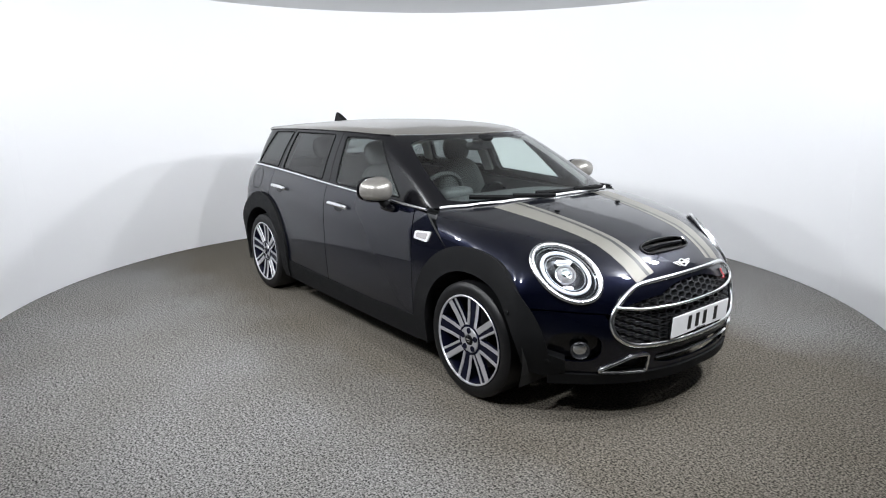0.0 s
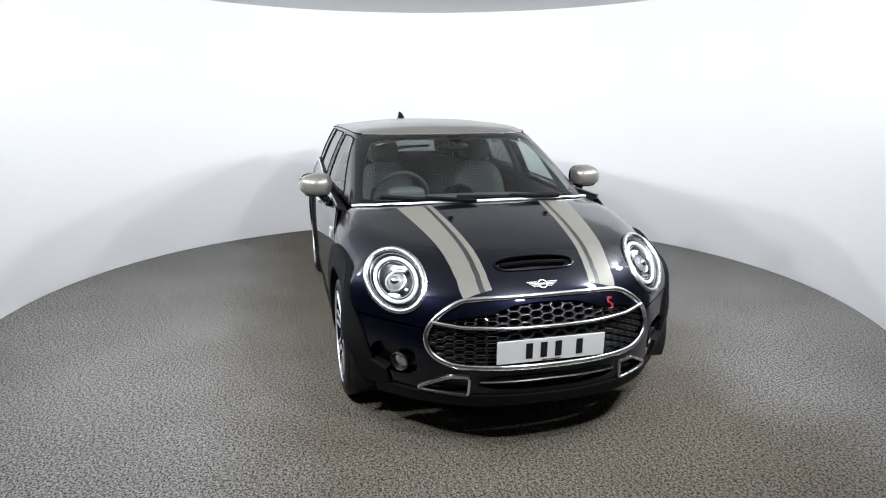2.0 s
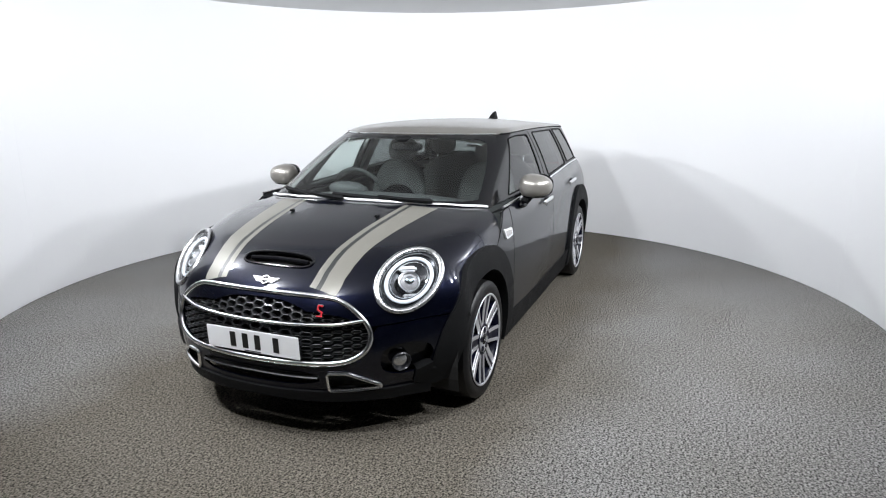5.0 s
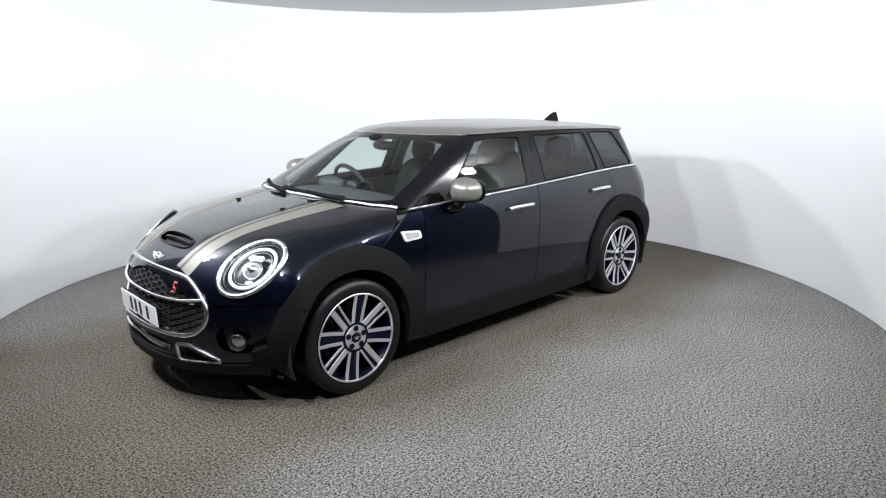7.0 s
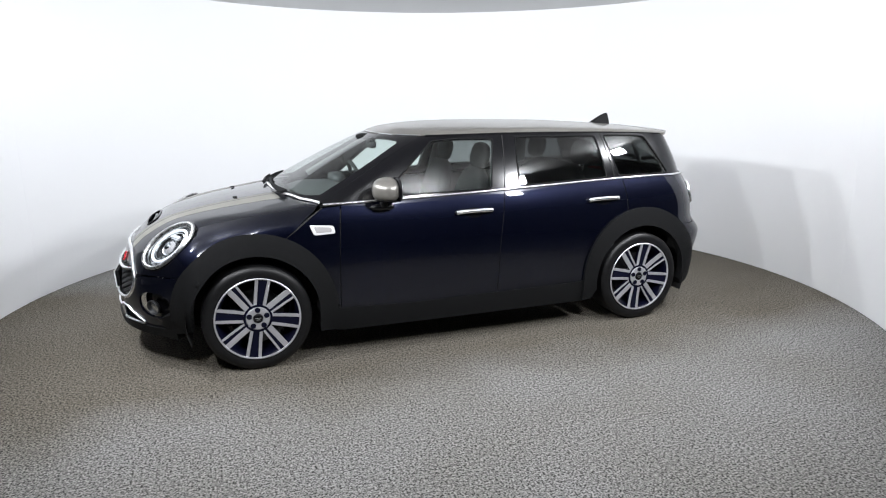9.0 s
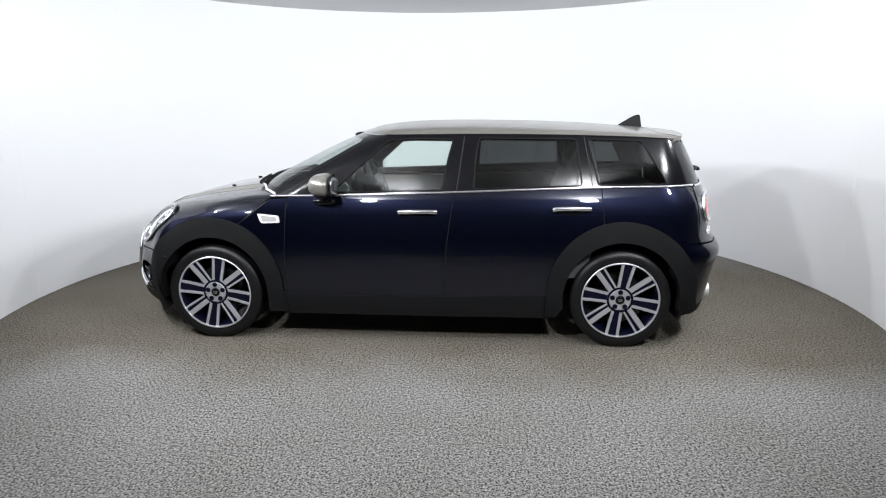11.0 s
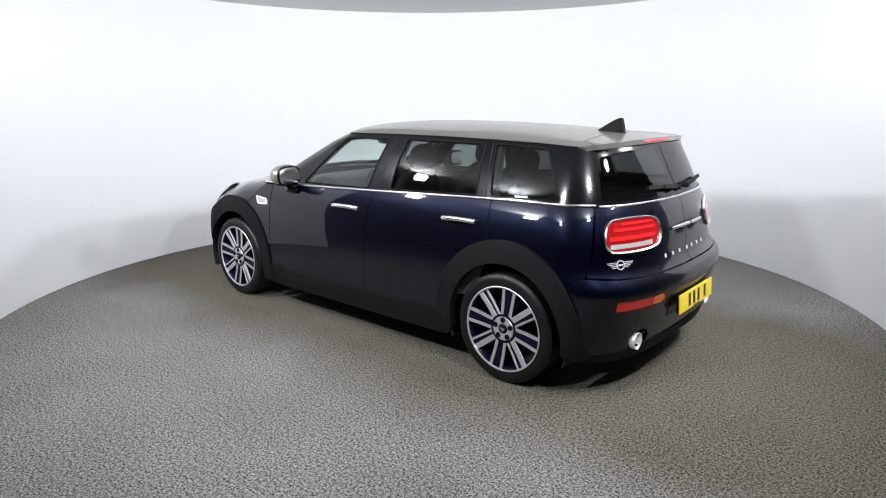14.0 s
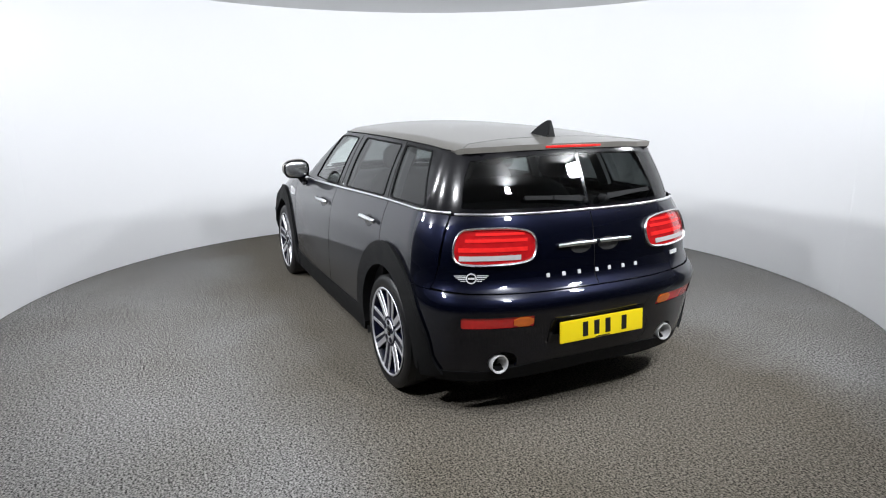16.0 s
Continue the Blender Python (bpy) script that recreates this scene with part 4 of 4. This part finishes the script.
def headlamps():
    for s, f in BOTH:
        n, across, along = lamp_axes(s)
        o = Vector((LAMP.x, LAMP.y * s, LAMP.z))
        level = Vector((0, 0, 1)).cross(n).normalized()
        m = frame_at(o, n, level, n.cross(level), -.02)

        def ring(a, b, lift, flat=.45, count=48):
            return lamp_ring(s, a, b, flat, lift, count)

        def band(name, a, b, lift, section, mat, label=""):
            pts = ring(a, b, lift)
            return part(name, sweep(pts, [n] * len(pts), section, True), mat, lamp, label, 60)

        pts = ring(.127, .186, .006)
        lamp = part("headlamp", sweep(pts, [n] * len(pts), oval(.026, .018), True), SATIN, car, "oval headlamp with a chrome surround and lit white ring", 60)
        bm = bmesh.new()
        rows = [[bm.verts.new(p) for p in r] for r in (ring(.138, .198, -.010, 0), ring(.139, .199, .002, .3), ring(.124, .182, -.004))]
        for a, b in zip(rows, rows[1:]):
            for k in range(48):
                bm.faces.new((a[k], a[(k + 1) % 48], b[(k + 1) % 48], b[k]))
        part("lamp_collar", bm, GLOSS, lamp, "", 50)
        bm = bmesh.new()
        rows = [[bm.verts.new(p) for p in r] for r in (ring(.124, .182, -.006), ring(.106, .155, -.03), ring(.05, .07, -.055), ring(.002, .002, -.055))]
        for a, b in zip(rows, rows[1:]):
            for k in range(48):
                bm.faces.new((a[k], a[(k + 1) % 48], b[(k + 1) % 48], b[k]))
        part("lamp_bowl", bm, BOWL, lamp, "", 50)
        band("bowl_rim", .110, .162, -.010, oval(.005, .012), SATIN)
        band("daylight_ring", .092, .128, -.012, oval(.019, .016), LAMPRING, "glowing white daylight ring")
        band("inner_rim", .076, .106, -.018, oval(.006, .014), CHROME)
        place(part("projector", lathe([(0, .030), (.018, .027), (.034, .016), (.042, .002), (.046, -.004), (.048, -.014)], 40), LAMPWHITE, lamp, "", 50), m @ pose(0, 0, -.008))
        place(part("projector_ring", lathe([(.044, .008), (.052, .010), (.054, .0), (.044, -.004)], 40, True), CHROME, lamp, "", 50), m @ pose(0, 0, -.008))
        place(part("projector_eye", lathe([(0, .034), (.012, .033), (.022, .027), (.024, .022)], 32), REFLECTOR, lamp, "", 50), m @ pose(0, 0, -.008))
        place(part("upper_reflector", box_bm((0, .0, .058), (.085, .03, .028), .009), EMBLEM, lamp, "", 50), m)
        place(part("lower_reflector", box_bm((0, -.01, -.074), (.07, .02, .018), .006), SATIN, lamp, "", 50), m)
        bm = bmesh.new()
        rows = [[bm.verts.new(p) for p in r] for r in (ring(.120, .178, .004), ring(.10, .15, .010), ring(.07, .09, .015), ring(.03, .035, .018), ring(.002, .002, .019))]
        for a, b in zip(rows, rows[1:]):
            for k in range(48):
                bm.faces.new((a[k], a[(k + 1) % 48], b[(k + 1) % 48], b[k]))
        part("lamp_cover", bm, LENS, lamp, "", 80)


headlamps()


def emblem(field, chart, p, parent, k=1.0):
    o, n, lv, up = facing(field, chart, p)
    m = frame_at(o, n, lv, up, .004)
    e = place(part("winged_emblem", lathe([(.021 * k, 0), (.027 * k, 0), (.027 * k, .005), (.021 * k, .005)], 36, True), EMBLEM, parent, "chrome winged round emblem", 30), m)
    part("emblem_disc", lathe([(0, .003), (.0212 * k, .003), (.0212 * k, 0)], 36), GLOSS, e)
    part("emblem_bar", box_bm((0, .004, 0), (.034 * k, .003, .010 * k), .001), EMBLEM, e)
    for sgn in (1, -1):
        for i, (ln, z) in enumerate(((.060, .014), (.052, .005), (.040, -.004), (.028, -.013))):
            part("wing_bar", box_bm((sgn * (.027 + ln / 2) * k, .002, z * k), (ln * k, .004, .0045 * k), .001), EMBLEM, e)
    return e


emblem(body, HOOD, (2.02, 0, .752), bonnet, .86)
emblem(body_side, REAR, (-1.90, .648, .742), gates[1], .95)


def plate(name, parent, mat, p, chart, lift, lean):
    o, n, lv, up = facing(body_side, chart, p)
    m = frame_at(Vector((p[0], 0, p[2])), Vector((1 if p[0] > 0 else -1, 0, 0)), Vector((0, 1 if p[0] > 0 else -1, 0)), Vector((0, 0, 1))) @ pose(0, 0, 0, lean, 0, 0)
    pl = place(part(name, box_bm((0, 0, 0), (.52, .006, .111), .0025), mat, parent, "white number plate with dark characters" if mat is WHITEPLATE else "yellow number plate with dark characters"), m)
    for x, w in ((-.108, .052), (-.038, .052), (.032, .052), (.135, .052)):
        part("plate_character", box_bm((x, .0035, 0), (w * .62, .002, .074), .0008), INK, pl)
    part("plate_footer", box_bm((0, .0035, -.049), (.09, .0015, .005), .0005), STRIPE_DARK, pl)
    part("plate_holder", box_bm((0, -.012, 0), (.50, .018, .10), .003), PLASTIC, pl)
    return pl


plate("front_plate", bumper_f, WHITEPLATE, (2.150, 0, .478), FRONT, 0, -3)
plate("rear_plate", bumper_r, YELLOWPLATE, (-2.088, 0, .462), REAR, 0, 4)


def plate_recess():
    r = fillet([(-2.06, -.29, .53), (-2.06, .29, .53), (-2.05, .30, .395), (-2.05, -.30, .395)], .02)
    part("plate_recess", skin(body_side, REAR, r, (), .03, .003, .004), GLOSS, bumper_r)
    part("grille_emblem", strip(body, FRONT, [(2.08, .345, .657), (2.08, .324, .660), (2.08, .321, .644), (2.08, .341, .633), (2.08, .337, .616), (2.08, .314, .618)], .007, .010, .007), REDTRIM, grille_ob, "small red sporting emblem")
    part("grille_emblem_rim", strip(body, FRONT, [(2.08, .350, .662), (2.08, .319, .665), (2.08, .316, .642), (2.08, .336, .630), (2.08, .331, .620), (2.08, .309, .613)], .004, .008, .005), CHROME, grille_ob)


plate_recess()


def handles():
    for s, f in BOTH:
        for key, x0, x1, z in (("front_door", .09, -.165, .876), ("rear_door", -.885, -1.130, .900)):
            d = doors[key, s]
            cx = (x0 + x1) / 2
            cup = ring_on(body_side, SIDE, (cx, .87, z - .008), .062, .034, 28)
            part("handle_cup", skin(body_side, SIDE, cup, (), .03, .0015, .002, f), GLOSS, d)
            pts = [(x0, .87, z - .004), (x0 - .03, .87, z), (cx, .87, z + .002), (x1 + .03, .87, z + .002), (x1, .87, z)]
            p, q = line_on(body_side, SIDE, rounded(pts, 2, False), .02)
            lift = [.006 + .026 * math.sin(math.pi * (i + .5) / len(p)) ** .5 for i in range(len(p))]
            p = [a + b * h for a, b, h in zip(p, q, lift)]
            if f:
                p, q = [a * (1, -1, 1) for a in p], q * (1, -1, 1)
            part("door_handle", sweep([tuple(a) for a in p], [tuple(a) for a in q], oval(.026, .018), False), CHROME, d, "chrome pull handle", 60)
        w = doors["front_wing", s]
        o = fillet([(1.012, .86, .858), (.868, .86, .846), (.858, .86, .800), (.985, .86, .795)], .015)
        vent = part("wing_badge", skin(body_side, SIDE, o, (), .03, .008, .012, f), EMBLEM, w, "chrome side badge")
        o2 = fillet([(.985, .86, .845), (.885, .86, .836), (.880, .86, .812), (.972, .86, .808)], .01)
        part("badge_inlay", skin(body_side, SIDE, o2, (), .03, .0095, .003, f), LAMPWHITE, vent)
        # small sensor in the arch moulding
        o, n, lv, up = facing(body_side, SIDE, (FW + .40 * math.cos(radians(38)), .8, .318 + .40 * math.sin(radians(38))))
        m = frame_at(o, n, lv, up, .021)
        sensor = lathe([(0, .004), (.011, .003), (.013, 0)], 20)
        bmesh.ops.transform(sensor, matrix=m, verts=sensor.verts[:])
        if f:
            bmesh.ops.scale(sensor, vec=(1, -1, 1), verts=sensor.verts[:])
        part("parking_sensor", sensor, PLASTIC, car)
    cap = ring_on(body_side, SIDE, (-1.47, .86, .93), .088, .082, 40, 2.4)
    part("fuel_flap", strip(body_side, SIDE, cap, .006, .002, .0005, True, True), DARK, doors["rear_wing", -1])


handles()


def gate_fittings():
    for s, f in BOTH:
        g = gates[s]
        cup = ring_on(body_side, REAR, (-1.98, .085, .862), .062, .034, 28)
        part("handle_cup", skin(body_side, REAR, cup, (), .03, .0015, .002, f), DARK, g)
        p, q = line_on(body_side, REAR, [(-1.99, .012, .878), (-1.99, .12, .877), (-1.985, .222, .874)], .02)
        p = [a + b * (.012 + .016 * (1 - i / len(p))) for i, (a, b) in enumerate(zip(p, q))]
        if f:
            p, q = [a * (1, -1, 1) for a in p], q * (1, -1, 1)
        part("gate_handle", sweep([tuple(a) for a in p], [tuple(a) for a in q], oval(.022, .016), False), CHROME, g, "chrome tailgate handle", 60)
        ys = (.275, .185, .095) if s > 0 else (.005, .09, .18, .268)
        for y in ys:
            o, n, lv, up = facing(body_side, REAR, (-1.99, max(y, .012), .735))
            m = frame_at(o, n, lv, up, .002)
            bar = box_bm((0, 0, 0), (.019, .004, .021), .0015)
            bmesh.ops.transform(bar, matrix=m, verts=bar.verts[:])
            if f:
                bmesh.ops.scale(bar, vec=(1, -1, 1), verts=bar.verts[:])
            part("letter_block", bar, EMBLEM, g)
        base = (.06 if s > 0 else .10)
        a, na = line_on(cabin, HATCH, [(-1.86, base, 1.088), (-1.83, base + .28, 1.098)], .03, .022)
        b, nb = line_on(cabin, HATCH, [(-1.86, base - .02, 1.075), (-1.84, base + .14, 1.092)], .03, .03)
        if f:
            a, na, b, nb = a * (1, -1, 1), na * (1, -1, 1), b * (1, -1, 1), nb * (1, -1, 1)
        wp = part("rear_wiper", sweep([tuple(v) for v in a], [tuple(v) for v in na], [(-.006, -.012), (.006, -.012), (.01, .012), (-.01, .012)], False), PLASTIC, g, "black rear wiper")
        part("wiper_arm", sweep([tuple(v) for v in b], [tuple(v) for v in nb], [(-.008, -.012), (.008, -.012), (.010, .010), (-.010, .010)], False), PLASTIC, wp)
        part("wiper_pivot", lathe([(0, .02), (.014, .018), (.018, 0), (.018, -.03)], 20), PLASTIC, wp).matrix_local = Matrix.Translation(tuple(b[0])) @ pose(0, 0, 0, 0, 0, 90)
    for i in range(4):
        o, n, lv, up = facing(body_side, REAR, (-1.93, .63 - i * .024, .752))
        m = frame_at(o, n, lv, up, .002)
        bar = box_bm((0, 0, 0), (.019, .004, .024), .002)
        bmesh.ops.transform(bar, matrix=m, verts=bar.verts[:])
        bmesh.ops.scale(bar, vec=(1, -1, 1), verts=bar.verts[:])
        part("model_badge", bar, EMBLEM, gates[-1])
    part("gate_gap", strip(body_side, REAR, [(-2.0, 0, .672), (-2.0, 0, 1.03)], .014, .003, -.005), DARK, gates[1])


gate_fittings()


def blob(centre, size, power=2.0, n=20, m=14, shape=None):
    """A rounded body; shape(u) may bend it."""
    bm = bmesh.new()
    rows = []
    for i in range(m + 1):
        a = -math.pi / 2 + math.pi * i / m
        row = []
        for j in range(n):
            b = 2 * math.pi * j / n
            v = [math.cos(a) * math.cos(b), math.cos(a) * math.sin(b), math.sin(a)]
            v = [math.copysign(abs(c) ** (2 / power), c) for c in v]
            if shape:
                v = shape(*v)
            row.append(bm.verts.new([c + s * q for c, s, q in zip(centre, size, v)]))
        rows.append(row)
    for a, b in zip(rows, rows[1:]):
        for j in range(n):
            bm.faces.new((a[j], a[(j + 1) % n], b[(j + 1) % n], b[j]))
    bmesh.ops.remove_doubles(bm, verts=bm.verts[:], dist=1e-5)
    return bm


def door_mirrors():
    for s, f in BOTH:
        cap = blob((.535, s * .932, 1.050), (.105, .102, .074), 2.5, 32, 20, lambda x, y, z: (x - .12 * abs(y) ** 2 if x > 0 else x * .45, y, z * (1 - .14 * y * s)))
        mir = part("door_mirror", cap, SILVER, car, "silver-capped door mirror", 70)
        part("mirror_lower", blob((.53, s * .925, .997), (.082, .082, .022), 2.4, 24, 12, lambda x, y, z: (x if x > 0 else x * .5, y, z)), GLOSS, mir, "", 70)
        part("mirror_glass", blob((.480, s * .932, 1.050), (.009, .088, .060), 2.8, 24, 10), CHROME, mir, "mirror glass", 70)
        part("mirror_surround", blob((.489, s * .932, 1.050), (.014, .100, .072), 2.8, 24, 10), GLOSS, mir, "", 70)
        part("mirror_stalk", tube([(.545, s * .905, 1.0), (.552, s * .885, .972), (.56, s * .862, .945)], .026, False, 12), PLASTIC, mir, "", 60)
        part("mirror_foot", blob((.565, s * .862, .938), (.075, .024, .024), 2.2, 20, 10), GLOSS, mir, "", 70)


door_mirrors()


def wipers():
    for y0, y1 in ((.46, -.16), (-.08, -.62)):
        p, q = line_on(cabin, SCREEN, [(1.1, y0, .998), (1.12, (y0 + y1) / 2, 1.003), (1.08, y1, 1.012)], .03, .014)
        w = part("wiper", sweep([tuple(a) for a in p], [tuple(a) for a in q], [(-.005, -.012), (.005, -.012), (.010, .010), (-.010, .010)], False), PLASTIC, car, "black windscreen wiper")
        p, q = line_on(cabin, SCREEN, [(1.12, y0 + .02, .985), (1.12, (y0 + y1) / 2, 1.002)], .03, .03)
        part("wiper_arm", sweep([tuple(a) for a in p], [tuple(a) for a in q], [(-.007, -.012), (.007, -.012), (.008, .008), (-.008, .008)], False), PLASTIC, w)


wipers()


def cabin_fittings():
    def seat(x, y, name, wide=.25):
        st = part(name, blob((x, y, .50), (.27, wide, .10), 3.2, 24, 12), CLOTH, car, "charcoal upholstered seat", 70)
        back = blob((0, 0, 0), (.075, wide * .94, .33), 3.0, 24, 14, lambda a, b, c: (a + .12 * (1 - b * b) * -.6, b * (1 - .10 * max(0, c)), c))
        bmesh.ops.transform(back, matrix=pose(x - .30, y, .79, 0, -14, 0), verts=back.verts[:])
        part("backrest", back, CLOTH, st, "", 70)
        for yy in ((0,) if wide < .4 else (-.36, .36)):
            hr = blob((0, 0, 0), (.045, .125, .095), 2.6, 20, 12)
            bmesh.ops.transform(hr, matrix=pose(x - .405, y + yy, 1.185, 0, -12, 0), verts=hr.verts[:])
            part("headrest", hr, CLOTH, st, "", 70)
            for k in (-.05, .05):
                part("headrest_post", tube([(x - .39, y + yy + k, 1.05), (x - .405, y + yy + k, 1.14)], .006), CHROME, st)
    seat(.12, .37, "front_seat")
    seat(.12, -.37, "front_seat")
    seat(-.72, 0, "rear_bench", .62)
    dash = part("dashboard", blob((.80, 0, .86), (.24, .70, .125), 3.4, 28, 14, lambda a, b, c: (a - .25 * b * b * (a > 0), b, c - .1 * b * b)), TRIM, car, "dark moulded dashboard", 70)
    part("instrument_pod", blob((.62, -.37, .985), (.06, .13, .045), 2.6, 20, 10), TRIM, dash, "", 70)
    part("centre_display", lathe([(.0, .02), (.105, .02), (.125, .012), (.13, -.01), (.12, -.03)], 40), GLOSS, dash, "", 50).matrix_local = pose(.57, 0, .90, 0, 0, 90)
    sw = part("steering_wheel", tube([(.19 * math.cos(a), 0, .19 * math.sin(a)) for a in [2 * math.pi * i / 32 for i in range(32)]], .016, True), CLOTH, car, "black leather steering wheel", 60)
    sw.matrix_local = pose(.43, -.37, .93, 0, 0, 90) @ pose(0, 0, 0, 24, 0, 0)
    part("wheel_hub", blob((0, 0, 0), (.07, .03, .055), 2.6), TRIM, sw, "", 60)
    for k in (0, 180, 270):
        part("wheel_spoke", box_bm((.11 * math.cos(radians(k)), 0, .11 * math.sin(radians(k))), (.13 if k != 270 else .03, .014, .028 if k != 270 else .13), .006), SATIN if k == 270 else TRIM, sw)
    rv = part("interior_mirror", blob((.42, 0, 1.262), (.022, .115, .032), 2.8, 24, 10), GLOSS, car, "frameless interior mirror", 60)
    part("mirror_arm", tube([(.43, 0, 1.28), (.46, 0, 1.315)], .018), PLASTIC, rv)
    part("camera_housing", blob((.46, 0, 1.318), (.07, .06, .022), 2.6), PLASTIC, rv, "", 60)
    for s, f in BOTH:
        trim = side([(.80, .94), (.80, .35), (-1.1, .45), (-1.2, .80), (-1.75, .75), (-1.70, .995), (-1.2, .99), (-.3, .96)])
        part("door_card", skin(body_side, SIDE, trim, (), .06, -.055, .02, f, inner=True), TRIM, car, "dark door trim")
        for key, (xa, za, xb, zb) in (("b_pillar_trim", (-.31, 1.0, -.355, 1.33)), ("c_pillar_trim", (-1.15, 1.04, -1.10, 1.33))):
            p, q = line_on(cabin_side, SIDE, [(xa, .8, za), (xb, .7, zb)], .05, -.035)
            if f:
                p, q = p * (1, -1, 1), q * (1, -1, 1)
            part(key, sweep([tuple(a) for a in p], [tuple(a) for a in q], [(-.05, -.015), (.05, -.015), (.04, .015), (-.04, .015)], False), LINER, car)
        p, q = line_on(cabin_side, SIDE, [(.80, .75, 1.01), (.30, .6, 1.325)], .05, -.03)
        if f:
            p, q = p * (1, -1, 1), q * (1, -1, 1)
        part("a_pillar_trim", sweep([tuple(a) for a in p], [tuple(a) for a in q], oval(.07, .03), False), LINER, car)
    part("load_cover", box_bm((-1.42, 0, .96), (.55, 1.2, .02), .006), CLOTH, car, "black load cover")
    part("bulkhead", box_bm((1.0, 0, .70), (.06, 1.3, .5), .02), DARK, car)
    part("centre_console", box_bm((.3, 0, .52), (.7, .2, .2), .04), TRIM, car)


cabin_fittings()


# ---- what moves: the turntable, with the car standing on it, turns once in thirty seconds ----
def motions():
    rows_table, rows_car = [], []
    for i in range(33):
        t = i * .5
        a = -52.409 - 12.063 * t
        rows_table.append((t, pose(0, 0, 0, 0, 0, a)))
        rows_car.append((t, pose(0, 0, 0, 0, 0, a) @ pose(.077, 0, 0)))
    walk(table, rows_table)
    walk(car, rows_car)


motions()
